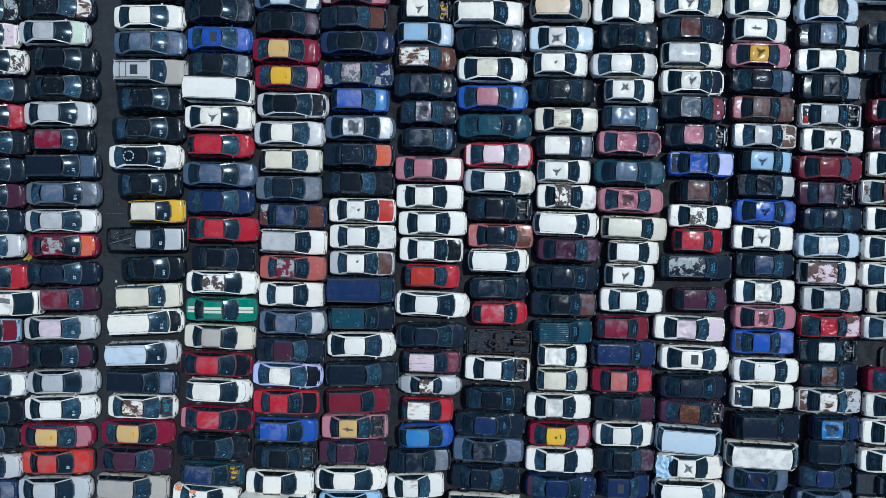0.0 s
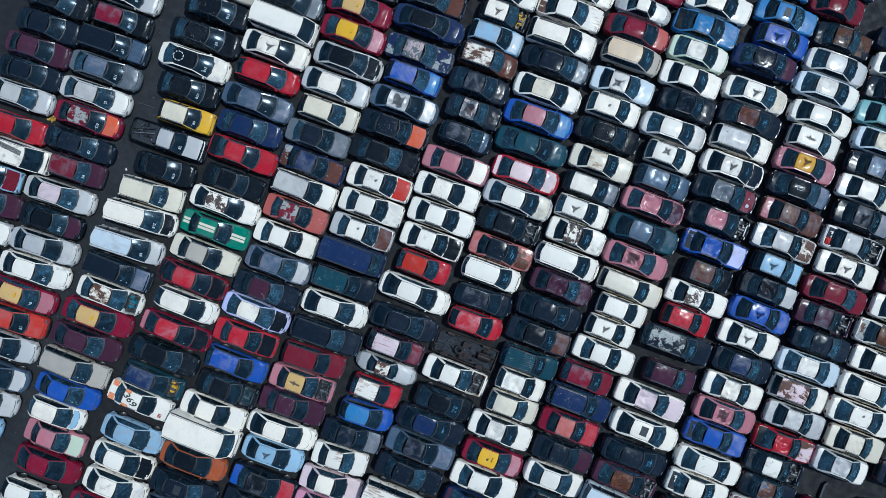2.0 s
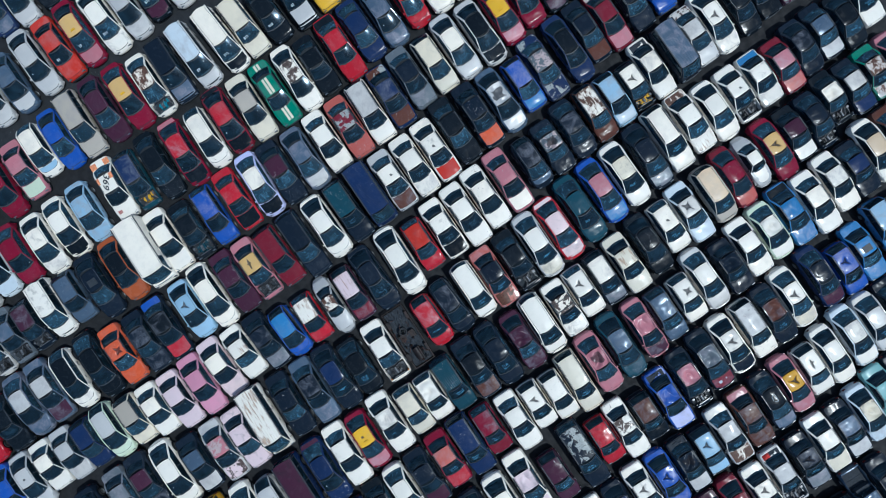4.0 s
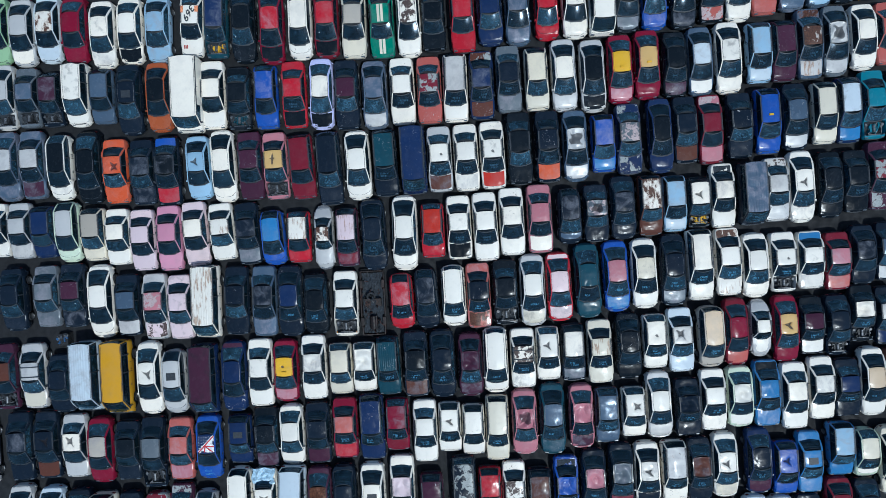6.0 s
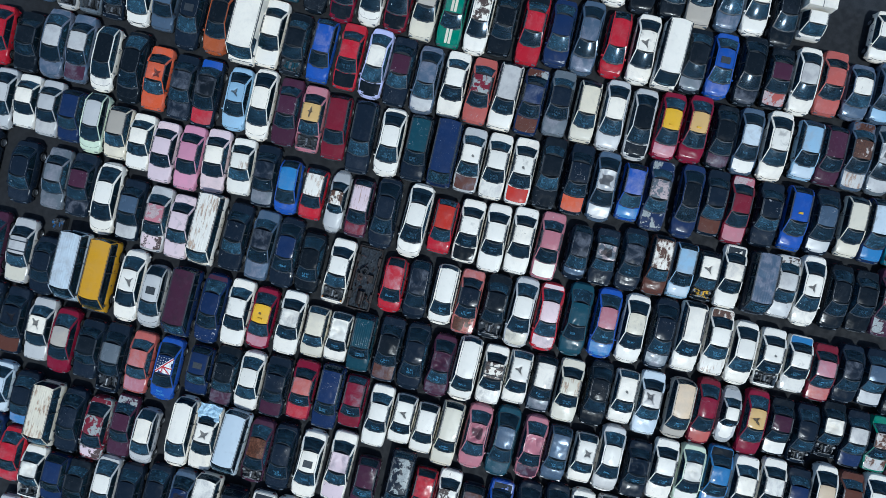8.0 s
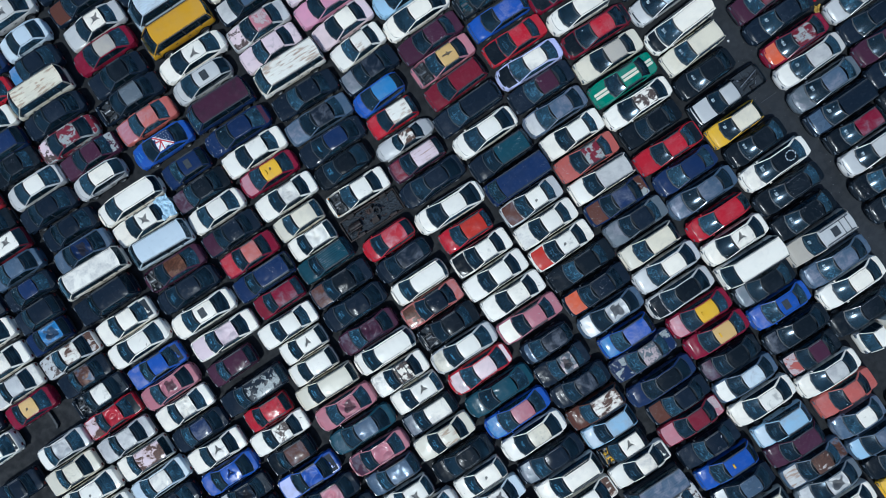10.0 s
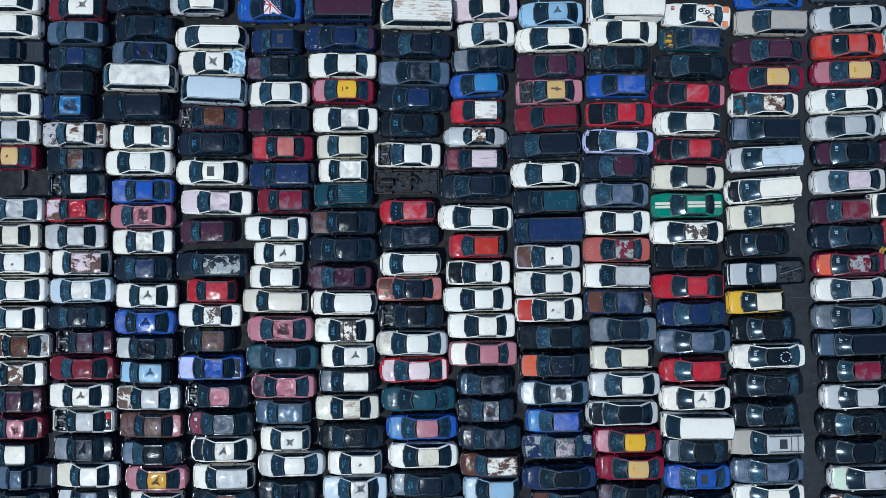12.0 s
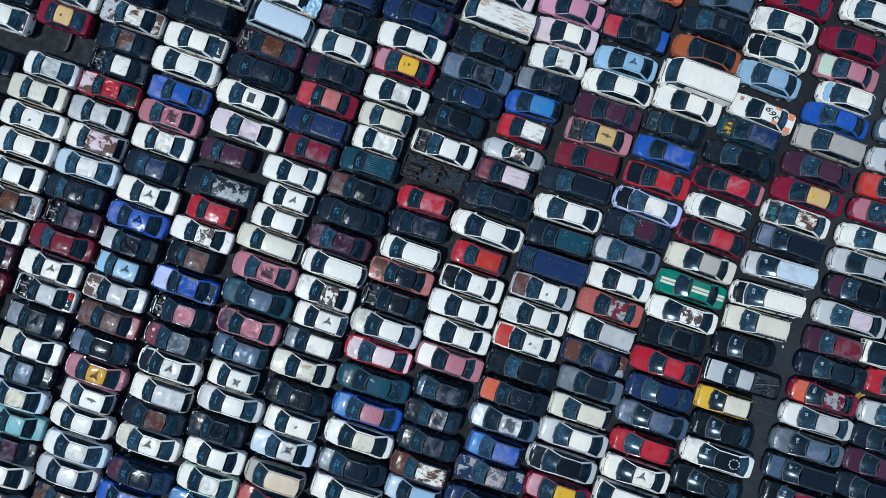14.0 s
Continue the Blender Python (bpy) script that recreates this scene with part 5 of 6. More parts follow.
park("""
-7.92 30.40 4.47 1.72 -0.0 s SSS - -
-7.76 28.63 3.77 1.65 -0.1 s KKK - -
-7.61 26.95 4.48 1.58 -0.1 s1 777 x -
-7.40 25.34 4.30 1.54 -0.2 h N5X - ,s
-7.33 23.77 4.06 1.54 -0.2 h CCC - -
-7.26 21.81 4.38 1.72 -0.3 s DIS - ,f
-7.11 20.04 4.30 1.60 -0.3 h BBB l -
-6.95 18.17 4.29 1.68 -0.4 s1 DDD - ,f
-6.85 16.23 4.55 1.62 -0.1 s1 MMPP - ,,,p
-6.97 14.58 4.38 1.62 -0.0 s1 DDU - -
-6.74 12.92 4.92 1.64 -0.0 s NKN - -
-6.66 10.82 4.65 1.68 -0.5 s1 NGNN - c,p,p,p
-6.52 9.11 3.83 1.60 -0.6 h BBX - ,c,c
-6.51 7.24 4.69 1.72 -0.6 s ISSI d9 -
-6.60 5.41 4.72 1.68 -0.7 s1 DDO - ,f
-6.63 3.51 4.80 1.68 -0.7 s1 KKK - ,,f
-6.32 1.68 4.49 1.68 -0.5 s1 WW6 d5 ,s
-6.29 -0.10 4.45 1.68 -0.5 s1 WWW - ,,c
-6.33 -1.89 4.35 1.68 -0.6 s1 SWU d5 ,,c
-6.37 -3.67 4.46 1.75 -0.5 v NNN - -
-6.38 -5.57 4.43 1.68 -0.0 w DED - ,f
-6.39 -7.43 4.63 1.74 0.0 s2 WWW - -
-6.32 -9.39 4.89 1.68 0.5 w DDD - -
-6.59 -11.24 4.32 1.68 1.3 w MMM - -
-6.78 -13.02 4.48 1.68 0.1 s1 PTR xd3 -
-6.92 -14.73 4.55 1.68 -0.0 s1 VVV - ,f
-7.06 -16.59 4.86 1.67 -0.0 s2 WWW - -
-7.09 -18.29 4.27 1.67 -0.2 s LLL d2 -
-7.03 -20.43 4.62 1.68 -0.8 s1 DKRB - ,c
-7.08 -22.16 4.38 1.68 -0.9 s1 DDD - ,c,c
-7.29 -24.02 4.34 1.68 -0.9 s1 OOO d1 -
-7.71 -25.84 4.89 1.74 -0.9 s2 KKK - -
-7.87 -27.83 4.40 1.64 -0.9 h2 WKW - ,,c
-8.18 -29.75 4.62 1.68 -0.8 s1 ISV - c,c,c
-8.23 -31.53 4.69 1.72 -0.5 s ISI - c,c,c
-7.92 -33.37 4.02 1.68 -0.3 s1 KKK - -
-8.06 -35.43 4.00 1.72 -0.1 s RRR - -
""")

park("""
-3.49 30.40 4.27 1.66 -0.0 s1 DDD - -
-4.03 28.71 3.57 1.62 -0.1 s1 ZZZ - -
-2.91 27.06 4.47 1.62 -0.1 s1 VMV - f,p,p
-2.66 25.41 4.05 1.62 -0.2 s1 KKK - -
-2.58 23.74 4.37 1.64 -0.2 s KKK - -
-2.60 21.90 4.70 1.64 -0.3 s WWW d7 ,,c
-2.52 20.24 4.17 1.64 -0.3 s1 SSS - ,c,f,p
-2.37 18.55 4.10 1.66 -0.4 v DID g ,c
-2.39 16.71 4.24 1.59 -0.4 s1 WWW k ,c
-2.10 15.09 3.30 1.56 -0.4 h KWY xd2 -
-2.12 13.51 3.72 1.56 -0.5 h LL5 - ,c
-2.13 11.89 3.97 1.58 -0.5 w UWU - ,r
-2.13 10.08 4.18 1.72 -0.6 s DDD - ,c,f
-1.89 8.26 3.77 1.68 -0.6 s1 DGD d9 ,p
-1.83 6.50 3.66 1.64 -0.7 h2 DDI - ,c
-1.81 4.50 4.55 1.68 -0.9 s1 PPW - f,f
-1.76 2.63 4.49 1.68 -0.9 s1 WWW - ,f,,f
-1.56 0.84 4.58 1.68 -0.2 s1 WWW - -
-1.64 -0.94 4.26 1.68 -1.0 s1 WWK - ,s
-1.58 -2.72 3.64 1.60 -1.5 h R6R - -
-1.58 -4.62 4.99 1.74 -2.3 s2 WWW - -
-1.63 -6.73 4.76 1.74 -0.2 s2 DDD - -
-1.57 -8.52 3.89 1.56 -1.4 h VHM - ,t,c
-1.69 -10.10 4.26 1.56 -1.5 b SWS d5 ,r
-1.84 -11.79 3.44 1.60 -1.7 h RWR - ,t
-1.94 -13.56 3.65 1.64 1.3 h2 BXB - -
-2.35 -15.26 4.14 1.67 1.5 s1 DDG - ,c,c
-2.61 -17.02 3.82 1.68 1.9 s1 WWW - ,t
-2.61 -18.84 4.31 1.68 1.5 s1 HWH - -
-2.45 -20.65 4.40 1.68 -0.7 s1 888 - -
-2.46 -22.49 4.13 1.67 -0.7 s1 HHH - -
-2.81 -24.19 3.80 1.65 -0.6 s1 WWW - -
-3.10 -25.86 3.57 1.60 -0.6 h C2C - -
-3.41 -27.62 4.06 1.64 -0.6 h2 QSQ - -
-3.54 -29.30 3.52 1.58 -0.5 h NNN - -
-3.73 -30.91 3.80 1.58 -0.4 s1 SSS - ,,c
-3.88 -32.56 3.64 1.62 -0.2 s1 WWW - -
-3.77 -34.23 4.16 1.64 -0.1 s SSS d -
-3.91 -35.91 4.06 1.66 -0.0 s BBB - -
""")

park("""
1.60 30.60 4.30 1.68 -0.1 s1 WWW - -
2.42 28.85 3.98 1.64 -0.1 s KKK - -
2.10 27.18 3.80 1.64 -0.2 s1 DIS - ,,c
2.21 25.51 3.91 1.64 -0.2 s DDD - ,c
2.51 23.85 3.80 1.64 -0.3 s1 MPF - ,c,c
2.31 22.11 3.80 1.68 -0.3 s1 WWWX - ,s,c
2.31 20.32 3.95 1.68 -0.4 s1 WWK xd5 -
2.38 18.48 4.24 1.71 -0.4 s WWW - -
2.02 16.74 4.47 1.68 -0.1 s1 WWW - ,f,t,R
2.08 14.86 4.70 1.68 -0.0 w WWW a -
2.29 13.07 4.75 1.72 -0.9 s DDG - ,f,c
2.37 11.16 4.62 1.72 -0.5 s WCW - ,s
2.41 9.28 4.71 1.72 -0.0 s BPX - ,c,c
2.57 7.37 4.93 1.72 -0.0 s EEE - -
2.83 5.45 4.57 1.72 -0.1 s RHHH - ,f,c
2.92 3.67 4.74 1.72 -1.4 s SWC - ,,s
2.94 1.84 4.30 1.68 -1.0 s1 KKK x -
3.02 0.02 4.34 1.64 -1.0 s1 FDF - c,f,r
2.89 -1.65 4.02 1.64 -0.9 m WWW - -
2.95 -3.48 3.95 1.64 0.8 h2 DDD - ,c
3.00 -5.17 3.67 1.64 0.1 h2 RRR - ,c
3.01 -7.16 4.30 1.65 -1.5 x UUU - -
2.89 -8.97 4.39 1.68 -2.4 s1 WWU x ,f
2.75 -10.97 4.10 1.72 -1.1 s2 KKK - -
2.42 -12.72 4.77 1.72 -1.5 s DND - f
2.31 -14.47 4.75 1.68 -2.4 s1 IDI - ,c,c
2.14 -16.36 4.60 1.68 -3.0 s1 DDD - ,f,f
2.06 -18.35 4.90 1.76 -2.4 v WWW g ,t
2.29 -20.24 4.36 1.68 -1.0 s1 HHH - s,s,s
2.12 -21.96 4.46 1.68 -1.0 s1 SPH - c,p,p
1.89 -23.84 4.16 1.68 -0.9 s1 DIS - ,,c
1.48 -25.68 4.93 1.74 -0.8 s2 WWW - -
0.95 -27.59 4.32 1.68 -0.7 s1 DVDD - ,f,c
0.89 -29.42 4.17 1.68 -0.5 s1 GGG - c,c,c
0.92 -31.76 4.29 1.72 -0.3 s DDD - -
0.56 -34.70 4.38 1.67 -0.1 s DDD - -
0.40 -36.40 4.30 1.67 -0.0 s1 GGG - -
""")

park("""
6.51 30.12 4.05 1.64 -0.1 s PPP - -
6.31 28.45 3.70 1.62 -0.2 s1 JSS - ,r,r
6.34 26.80 3.80 1.62 -0.2 s1 DSN - ,c
6.08 25.15 3.71 1.62 -0.3 s1 KWK xd4 -
6.71 23.49 4.00 1.64 -0.4 s DDD x -
6.64 21.82 3.80 1.64 -0.4 s1 KVW - -
6.72 20.15 4.43 1.63 -0.4 s 3T3 d2 -
6.58 18.49 3.74 1.56 -0.5 b SWW - -
6.70 16.88 4.44 1.58 -0.5 s M3F - ,f
6.89 15.19 4.00 1.66 -0.2 m 292 - -
6.97 13.21 4.26 1.67 -0.0 s1 5S5 d1 -
6.95 11.51 3.59 1.60 -0.5 h WWW d5 -
7.12 9.74 4.42 1.72 -0.5 s KKK - ,f
7.35 7.82 4.23 1.68 -0.5 s1 CCC - ,t
7.30 6.04 3.78 1.60 -1.0 h DWG - ,c,c
7.24 4.37 3.56 1.60 -1.0 h WWW d2 -
7.43 2.67 3.98 1.68 -1.4 s1 WWW e ,p,s
7.42 0.84 4.35 1.68 -1.5 m WWW - -
7.60 -0.87 4.25 1.68 -1.3 s VVV d4 ,c,c
7.39 -2.74 4.56 1.74 -1.0 s2 DDD - -
7.31 -4.54 4.37 1.68 -1.4 s1 DKU - ,f,c
7.29 -6.41 3.90 1.59 -0.3 w EEE g ,f
7.26 -8.02 3.30 1.58 -1.7 h WWW d4 -
7.27 -9.64 3.43 1.58 -1.1 h CCC - -
7.03 -11.45 4.34 1.68 -1.5 s1 WWW d4 ,c
7.12 -13.37 4.20 1.71 -2.0 s 3YP ld5 ,,c
7.14 -15.11 4.58 1.68 -2.0 s1 WWW - ,s
7.25 -16.93 4.78 1.72 -2.0 s NNNV - ,,f
7.25 -18.88 4.65 1.76 -1.9 v NVN - ,s
7.33 -21.04 4.25 1.64 -1.4 h2 SSS o -
6.95 -22.74 4.91 1.67 -1.4 s WWW d2 -
6.71 -24.80 5.00 1.76 -1.3 v 444 - -
6.50 -26.89 4.74 1.76 -1.2 v 555 g ,c
6.90 -28.86 4.00 1.72 -1.0 s DDD - -
6.25 -30.74 4.46 1.68 -0.6 s1 SSC e ,c
6.16 -32.75 4.51 1.68 -0.3 s1 VUV x -
6.20 -34.50 4.50 1.67 -0.1 s WWW - -
6.10 -36.20 4.50 1.67 -0.0 s KKK - -
""")

park("""
10.52 30.70 3.85 1.68 -0.1 s1 NNN - -
10.32 28.90 4.19 1.67 -0.2 s WWW - -
10.33 27.20 3.70 1.64 -0.3 s1 UUU - -
10.63 25.52 4.51 1.64 -0.4 s W9W - -
10.92 23.84 3.80 1.64 -0.5 s1 DND - -
10.81 22.17 4.15 1.64 -0.5 s1 WWW - ,c
11.20 20.37 4.41 1.68 -0.6 s1 WWW - -
10.91 18.59 4.38 1.68 -0.6 s1 XXXK - ,f,c
11.01 16.82 4.05 1.72 -0.5 s QWW d4 -
11.10 15.05 4.07 1.68 -0.5 s1 WWW - -
11.48 13.32 3.80 1.68 -0.1 s1 DDD d4 -
11.17 11.46 4.42 1.68 -0.1 s SWS - -
11.54 9.75 3.30 1.60 -0.9 h WWW d1 -
11.65 7.98 3.68 1.60 -1.5 h III - -
11.59 6.28 4.28 1.66 -1.5 s PPV d4 ,,c
11.63 4.33 4.76 1.72 -1.9 s EIE - ,,c
11.71 2.46 4.35 1.72 -1.6 s PPP d9 -
11.98 0.60 4.39 1.58 -2.4 w CCC - -
11.98 -1.01 3.39 1.54 -2.0 h WWW - ,f
11.71 -2.58 3.33 1.54 -1.9 h WWW d2 -
11.84 -4.25 4.20 1.64 -1.5 s1 WWW - -
11.28 -6.10 3.51 1.60 -1.5 h 33M - ,c
11.35 -7.82 4.37 1.68 -1.1 w NNN - f,f,f
11.28 -9.64 4.06 1.68 -1.5 s1 3FR - ,c
11.49 -11.50 4.10 1.68 -1.2 s1 DDV - ,f
11.49 -13.29 4.06 1.68 -1.0 s WWW - -
11.53 -15.00 4.08 1.68 -1.1 s1 KKV - ,,c
11.56 -16.83 3.30 1.60 -1.7 h NNN o -
11.92 -19.02 4.35 1.72 -1.7 s BNB f -
11.92 -20.94 4.25 1.68 -1.8 s1 FFP - ,c,c
12.02 -22.83 4.80 1.68 -1.8 s1 DGD x -
11.80 -24.59 4.04 1.68 -1.7 s1 DKD - -
11.63 -26.47 4.48 1.70 -1.5 s 323 - ,c
11.22 -28.20 4.33 1.68 -1.3 s1 SWS d1 -
11.02 -30.14 4.60 1.68 -0.9 s1 DDU d2 -
11.02 -32.04 4.72 1.68 -0.4 s1 DDD - ,c
11.29 -34.66 4.50 1.71 -0.1 s SSS - -
11.00 -36.40 4.30 1.68 -0.0 s1 DDD - -
""")

park("""
14.23 28.07 3.50 1.66 -0.3 s SSS - -
15.91 26.38 4.50 1.62 -0.5 s CCC - -
15.30 24.73 3.19 1.60 -0.6 h2 QCW - -
14.93 23.10 3.55 1.60 -0.7 w XLX - ,c
15.65 21.02 4.09 1.58 -0.7 s1 XXX o ,,c
15.93 19.41 3.54 1.58 -0.8 h BBB d2 ,c
15.36 17.71 4.38 1.67 -0.8 s NDV - ,f
15.48 15.49 4.31 1.66 -0.9 s WWC d2 ,s,c
15.66 13.80 4.29 1.64 -0.6 s DUD d4 ,c
15.68 12.14 4.10 1.64 -0.5 w WSW - f,cf,f
15.71 10.34 4.21 1.72 -1.0 s WWD d2 ,c
15.75 8.59 4.41 1.72 -1.5 s DGM d4c ,c,c
15.98 6.77 4.30 1.72 -1.5 s DPK xd4 ,c
16.36 4.91 4.37 1.68 -1.5 s1 BBA kd4 ,c,c
16.55 3.09 3.30 1.60 -1.8 h DUK - ,c
16.37 1.41 4.17 1.59 -1.9 s1 WWW - f,p,f
16.22 -0.21 3.31 1.59 -1.5 h RRR - ,s
16.16 -1.94 4.81 1.68 -1.1 w DDD - ,p
16.47 -4.14 3.49 1.60 -1.1 h VVV - ,f
15.75 -6.10 4.76 1.68 -2.4 s1 WHH d4 ,c,f
16.10 -8.11 4.66 1.72 -2.0 s WWW o -
16.02 -10.02 4.58 1.69 -1.0 s2 DDD - -
15.97 -11.74 4.41 1.69 -2.5 s VUV x ,r
15.78 -13.53 4.40 1.76 -4.3 v 555 - -
15.88 -15.43 4.50 1.64 -2.1 s1 WWW d1t -
15.87 -17.10 4.80 1.64 -2.0 m WWW - -
16.77 -19.52 3.78 1.60 -1.9 h2 SWS a -
16.40 -21.15 4.24 1.60 -1.9 s1 VVV - ,f,,p
16.99 -22.93 4.43 1.72 -1.9 s MMH - p,p,p
16.83 -24.76 4.50 1.68 -1.8 s DDD - -
16.74 -26.47 4.42 1.68 -1.6 v CCC g ,t
16.09 -28.22 3.83 1.72 -1.3 s DDX - ,,c
15.67 -30.10 3.53 1.72 -0.8 s 555 - -
15.89 -32.23 4.50 1.72 -0.4 s SSS d -
""")

park("""
18.85 24.46 3.79 1.72 -0.7 s DDD - -
18.59 22.69 3.65 1.72 -0.8 s MMM - -
19.66 20.68 3.81 1.68 -0.9 s1 DDD - ,r,r
19.85 18.93 4.18 1.66 -1.0 s SSS - -
19.81 17.25 4.38 1.66 -1.0 s 5WW - ,c
20.04 15.40 4.19 1.60 -1.5 s WWW - -
20.14 13.77 3.49 1.60 -1.5 h WWW d3 -
20.15 12.11 4.09 1.63 -1.5 s P4P d2 ,,c
20.34 10.41 4.19 1.67 -1.1 s DKI m ,,c
20.40 8.60 4.16 1.68 -2.3 s1 UUUP - ,c,c
20.55 6.79 4.20 1.68 -1.6 s1 SSW - ,c,R
20.71 5.08 3.40 1.58 -2.3 h DLL d2 -
20.67 3.47 3.90 1.58 -2.0 s1 DDS kd9 ,s,c
20.69 1.76 4.10 1.68 -2.0 s BBB d2 ,,c
20.54 -0.00 4.05 1.68 -2.0 s1 WWW d2 ,s
20.68 -1.80 4.05 1.72 -1.5 s DND - ,c
20.71 -3.59 4.05 1.68 -1.0 s1 WWW d4 ,s
20.76 -5.31 4.23 1.64 -1.0 s PPP d9 -
20.66 -6.98 4.14 1.64 -1.0 s1 BBB k ,,c
20.89 -8.88 4.54 1.71 -1.1 s WWW - ,f
20.69 -10.62 4.22 1.68 -1.5 s1 WWW k -
20.94 -12.57 4.48 1.76 -1.1 u DDD - -
20.64 -14.48 4.92 1.68 -2.9 v WWW - ,c
20.45 -16.18 4.18 1.66 -2.9 s INI d9 -
20.32 -17.87 3.97 1.66 -1.9 s DDD - -
20.80 -19.79 4.16 1.67 -1.9 s DDD - -
20.65 -21.49 4.14 1.67 -1.9 s2 SWS - -
21.04 -23.38 3.55 1.58 -1.9 s1 KKK - -
20.92 -24.99 3.24 1.58 -1.7 h NNN - -
20.86 -26.60 3.70 1.58 -1.5 s1 WWK xd4 -
19.98 -28.27 3.83 1.64 -1.2 s RRR - -
19.26 -29.96 3.53 1.66 -0.8 s NNN - -
""")

park("""
23.74 21.76 4.22 1.66 -0.9 s DDD - -
24.22 20.07 4.45 1.64 -1.0 s WWW - -
23.98 18.40 3.81 1.62 -1.1 s1 DVD d4 ,c
24.06 16.75 3.95 1.62 -0.5 s1 ZZZ - -
24.55 15.08 4.10 1.64 -0.5 s 5C5 d4 ,s,c
24.64 13.39 4.00 1.62 -1.0 s1 DIS - ,c,c
24.62 11.74 4.11 1.62 -1.5 s1 WWC - -
24.87 10.00 3.90 1.68 -1.7 s1 DDG d2 ,c,c
24.82 8.15 4.16 1.63 -2.0 s1 SSK xkn ,c
25.02 6.49 4.08 1.63 -1.5 s1 WWW d2 ,s,f
24.87 4.67 4.39 1.68 -1.5 s MMM - -
24.69 2.96 3.80 1.64 -1.5 s1 VVV x ,c
25.10 1.29 4.07 1.64 -0.3 s DDD - ,f
24.86 -0.47 4.28 1.72 -0.1 s 5W5 - ,c
24.86 -2.30 3.92 1.68 -1.8 w WHW - ,r
25.19 -4.06 4.04 1.68 -1.0 s1 SSS - c,cs,cs
25.04 -5.84 4.09 1.62 -0.5 s1 RRHK d4 ,,r
24.92 -7.49 4.00 1.62 -0.6 s1 DWK xk ,s
25.10 -9.14 3.76 1.62 -1.5 s1 DID - ,r
25.11 -10.87 4.26 1.68 -1.5 s1 SWS - ,r,p,R
25.58 -12.71 3.22 1.60 -1.5 h NXN d9 -
25.38 -14.34 3.29 1.60 -1.5 h DDD - -
24.92 -15.97 3.74 1.60 -1.7 s DND - ,,f
24.88 -17.66 3.94 1.60 -1.8 s III - -
24.83 -19.29 3.78 1.58 -1.8 h MWM d1 ,f
24.88 -20.90 3.83 1.58 -1.8 s1 KKK - -
24.77 -22.51 3.43 1.58 -1.8 h RRR d -
24.82 -24.14 3.50 1.60 -1.7 s DDD - -
25.21 -25.91 4.17 1.66 -1.4 s1 SSS - -
24.76 -27.60 3.98 1.66 -1.1 s1 SSS - -
""")

park("""
27.85 18.10 3.81 1.67 -1.1 s1 DDD - -
28.17 16.40 4.15 1.67 -1.2 s WWW - -
29.23 13.50 4.30 1.68 -1.3 s1 DDD - -
28.86 11.77 4.02 1.59 -1.4 p III - -
29.51 10.15 3.05 1.59 -1.5 h KWK - -
29.23 8.46 3.71 1.66 -1.5 s MPM d -
29.34 6.68 3.70 1.68 -1.5 s1 VVV - ,f
29.22 4.94 3.78 1.68 -1.5 s1 WWD - ,r
28.94 3.07 4.10 1.68 -1.5 s1 WUUU - ,R,r,p
29.27 1.28 4.03 1.68 -1.4 s1 WWC - -
29.12 -0.63 4.11 1.72 -1.4 s WWW - -
29.19 -2.43 4.45 1.72 -1.3 s WWW d5 ,s
29.43 -4.22 3.87 1.68 -1.3 s1 CCC - ,s
29.04 -5.94 3.80 1.68 -1.3 s SSW d4 ,c
29.33 -9.44 3.70 1.69 -1.3 s 3T3 d5 -
29.36 -11.16 3.89 1.68 -1.4 s1 WSS - c,c,c,c
29.36 -12.94 4.22 1.68 -1.5 s1 WWW - ,c,r
29.33 -14.87 4.49 1.65 -1.6 s WWW - -
29.20 -16.55 4.57 1.65 -1.6 p DDD - -
29.44 -18.23 4.50 1.65 -1.6 s WWW - -
29.40 -19.92 4.50 1.65 -1.6 s WWW - -
29.40 -21.60 4.30 1.65 -1.6 s1 KKK - -
""")

park("""
32.74 11.80 3.62 1.72 -1.4 s DDD - -
32.87 10.00 3.55 1.68 -1.4 s1 KKK - -
33.00 8.20 3.71 1.72 -1.5 s SSS - -
33.10 6.40 3.70 1.68 -1.5 s1 WWW - -
33.16 4.60 3.98 1.72 -1.5 s DDD - -
33.20 2.80 4.30 1.67 -1.4 s SSS - -
33.46 1.10 4.23 1.67 -1.3 s WWW - -
33.30 -0.77 4.13 1.64 -1.3 s BBB - -
33.65 -2.44 4.35 1.64 -1.2 w DDD - -
33.04 -5.36 3.23 1.68 -1.2 s1 DDD - -
33.10 -8.30 3.70 1.72 -1.2 s WWW k -
33.41 -10.20 4.09 1.72 -1.3 s DDD - -
""")


def engine_heap(x, y):
    """Loose engine parts tipped on the ground between two rows."""
    rng = random.Random(8)
    root = new("engine_heap")
    root.location = (x, y, 0)
    tagged(root, "heap of loose oily engine parts on the ground", "scrap heap")
    s = Shell()
    s.box((-.5, -.42, -.03), (.5, .42, .5), 0, .2)
    part("engine_block", s.mesh("engine_block", 1), root, [ENGINE])
    blue = plain("blue plastic can", (.03, .12, .3), .5)
    for _ in range(12):
        s = Shell()
        s.tube((rng.uniform(-.4, .4), rng.uniform(-.35, .35), .52), (rng.uniform(-1, 1), rng.uniform(-1, 1), rng.uniform(0, 1)), rng.uniform(.04, .1), rng.uniform(.08, .3), 9)
        part("engine_part", s.mesh("engine_part", 1), root, [rng.choice((ENGINE, ALLOY, ALLOY, blue))])
    return root


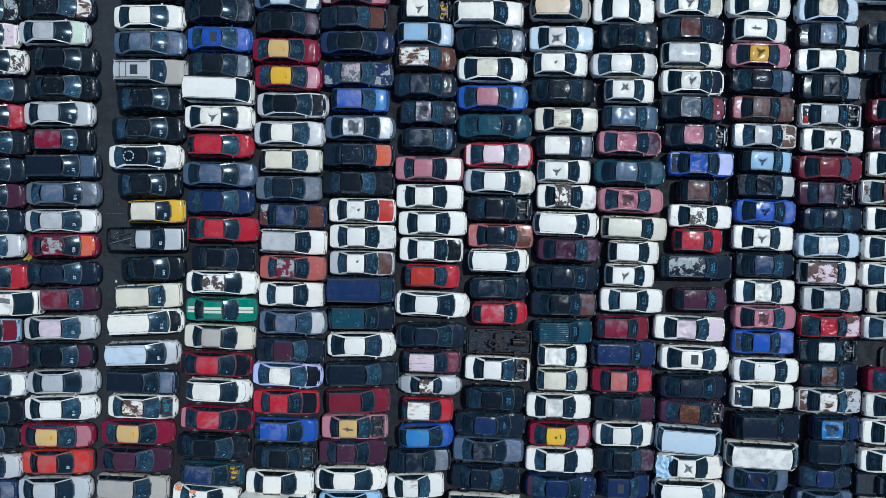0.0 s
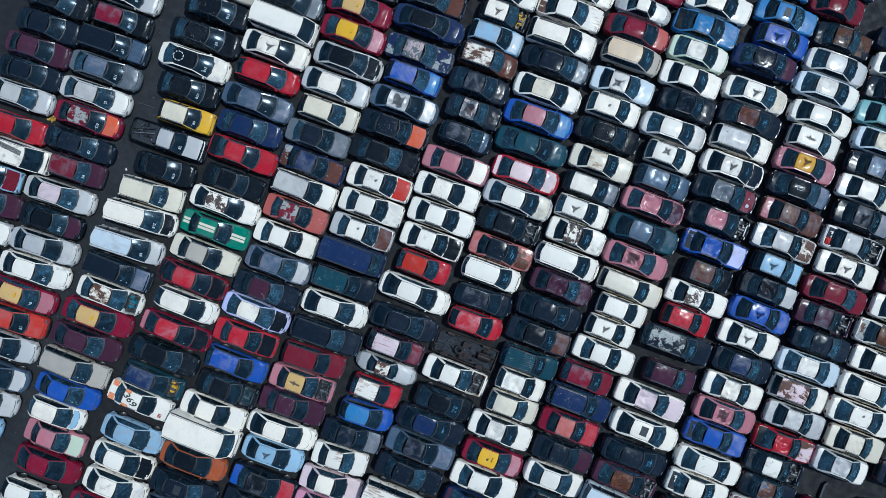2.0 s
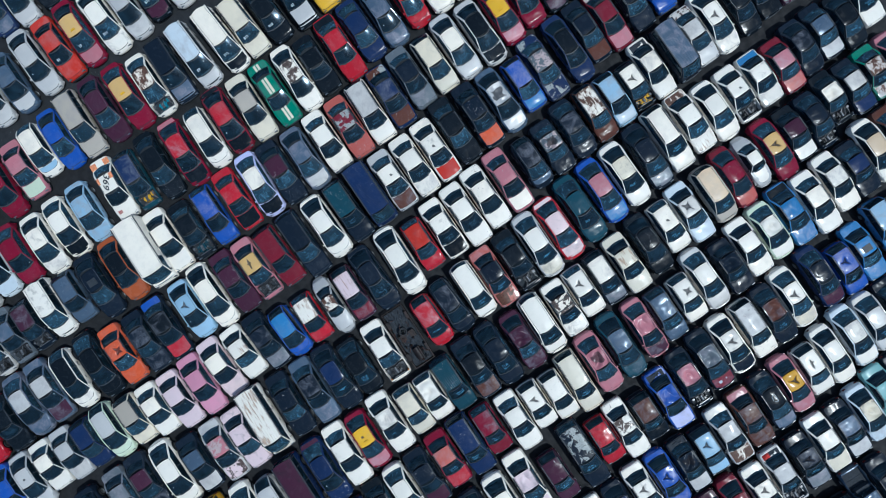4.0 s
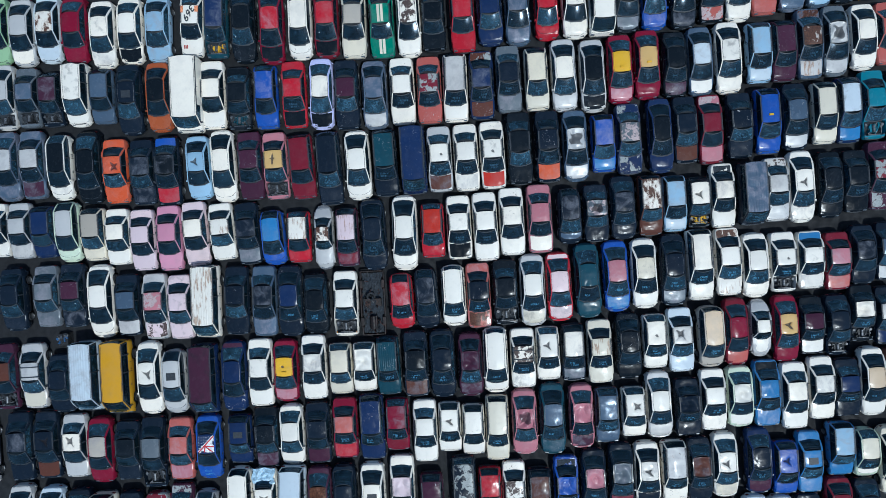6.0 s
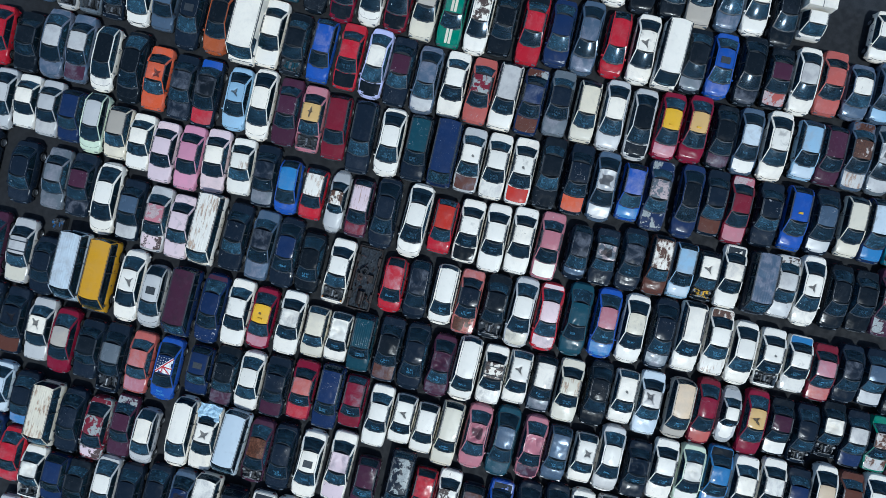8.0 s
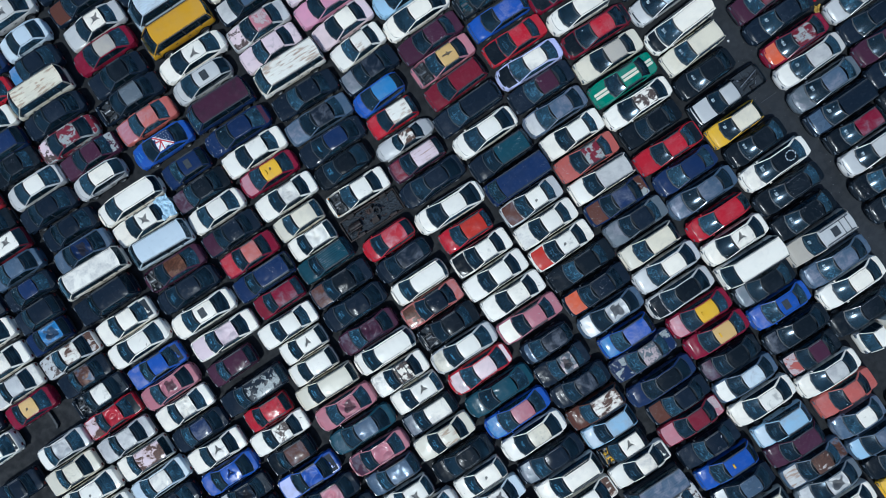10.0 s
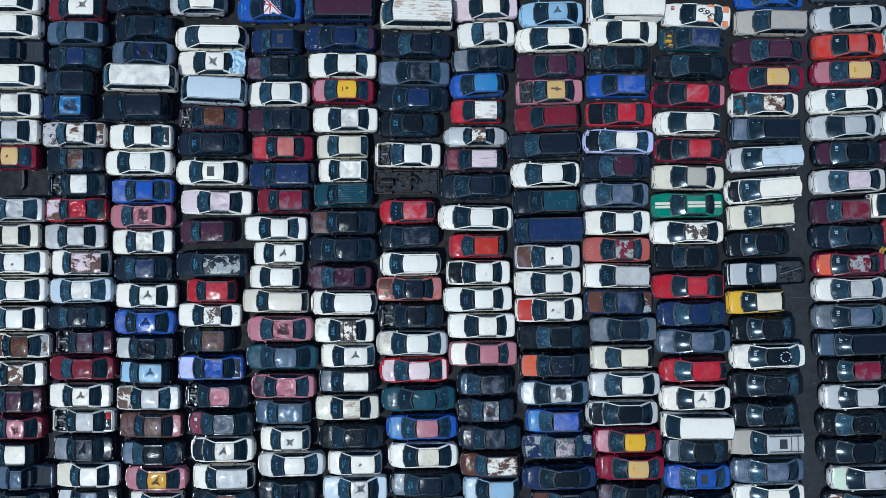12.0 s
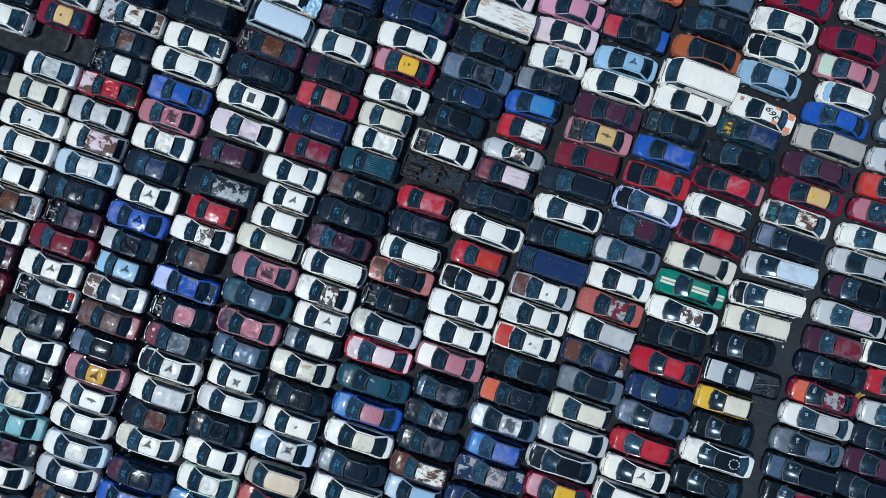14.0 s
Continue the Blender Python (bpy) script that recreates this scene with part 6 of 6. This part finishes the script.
def fallen_bumper(x, y, turn):
    """A bumper lying across an empty bay."""
    s = Shell()
    s.strip([(.14, -.75, .12), (0, -.6, .12), (-.03, 0, .13), (0, .6, .12), (.14, .75, .12)], .14, .24)
    ob = new("fallen_bumper", s.mesh("fallen_bumper", 1))
    ob.matrix_basis = pose(x, y, -.02, 0, 0, turn)
    ob.material_slots[0].link = "OBJECT"
    ob.material_slots[0].material = TRIM
    tagged(ob, "black plastic bumper lying on the asphalt of an empty bay", "bumper")
    return ob


engine_heap(3.96, -28.77)
fallen_bumper(28.9, -8.15, 0)


def rod(x, y, turn):
    s = Shell()
    s.tube((0, 0, .02), (1, 0, 0), .025, 1.2, 8)
    ob = new("metal_rod", s.mesh("metal_rod", 1))
    ob.matrix_basis = pose(x, y, -.03, 0, 0, turn)
    ob.material_slots[0].link = "OBJECT"
    ob.material_slots[0].material = ALLOY
    tagged(ob, "thin grey metal rod lying on the asphalt aisle", "rod")


rod(-23.70, 1.40, 0)


def litter(x, y, size, colour, words):
    """A scrap of crumpled plastic blown onto the asphalt."""
    s = Shell()
    s.sheet(lambda u, v: (size * (u - .5 + .12 * math.sin(7 * v)), size * .7 * (v - .5 + .15 * math.sin(5 * u)),
                          .05 + .35 * size * abs(noise.noise((u * 4 + x, v * 4, 5)))), 8, 7, .06)
    ob = new("litter", s.mesh("litter", 1))
    ob.matrix_basis = pose(x, y, -.03, 0, 0, 40 * x)
    ob.material_slots[0].link = "OBJECT"
    ob.material_slots[0].material = plain("crumpled plastic", colour, .5, 0, .5)
    tagged(ob, words + " on the dark asphalt", "litter")


litter(-29.76, -1.66, .55, (.42, .27, .05), "crumpled yellowish plastic scrap")
litter(-23.6, -3.31, .16, (.6, .6, .58), "small white crumpled plastic scrap")


def grit(x0, x1, y0, y1, count):
    """Crumbs of glass, plastic and stone strewn along the aisle, thicker by the bumpers."""
    rng = random.Random(21)
    verts, faces = [], []
    for _ in range(count):
        side = rng.choice((-1, 1)) * abs(rng.gauss(0, .3))
        x = (x0 if side > 0 else x1) + side + rng.uniform(0, .5) * (1 if side > 0 else -1)
        if rng.random() < .35:
            x = rng.uniform(x0, x1)
        y, r, turn = rng.uniform(y0, y1), rng.uniform(.008, .03), rng.uniform(0, 6)
        m = len(verts)
        verts += [(x + r * math.cos(turn + k * 2.1) * rng.uniform(.6, 1.4), y + r * math.sin(turn + k * 2.1), -.012) for k in range(3)] + [(x, y, .02 + r * .5)]
        faces += [(m, m + 1, m + 3), (m + 1, m + 2, m + 3), (m + 2, m, m + 3), (m + 2, m + 1, m)]
    mesh = bpy.data.meshes.new("grit")
    mesh.from_pydata(verts, [], faces)
    mesh.materials.append(plain("pale crumbs", (.3, .31, .32), .6, 0, .6, 3))
    tagged(new("grit", mesh), "pale crumbs of glass and plastic strewn along the dark asphalt aisle", "grit", kind="stuff")


grit(-25.4, -22.6, -24, 27, 420)
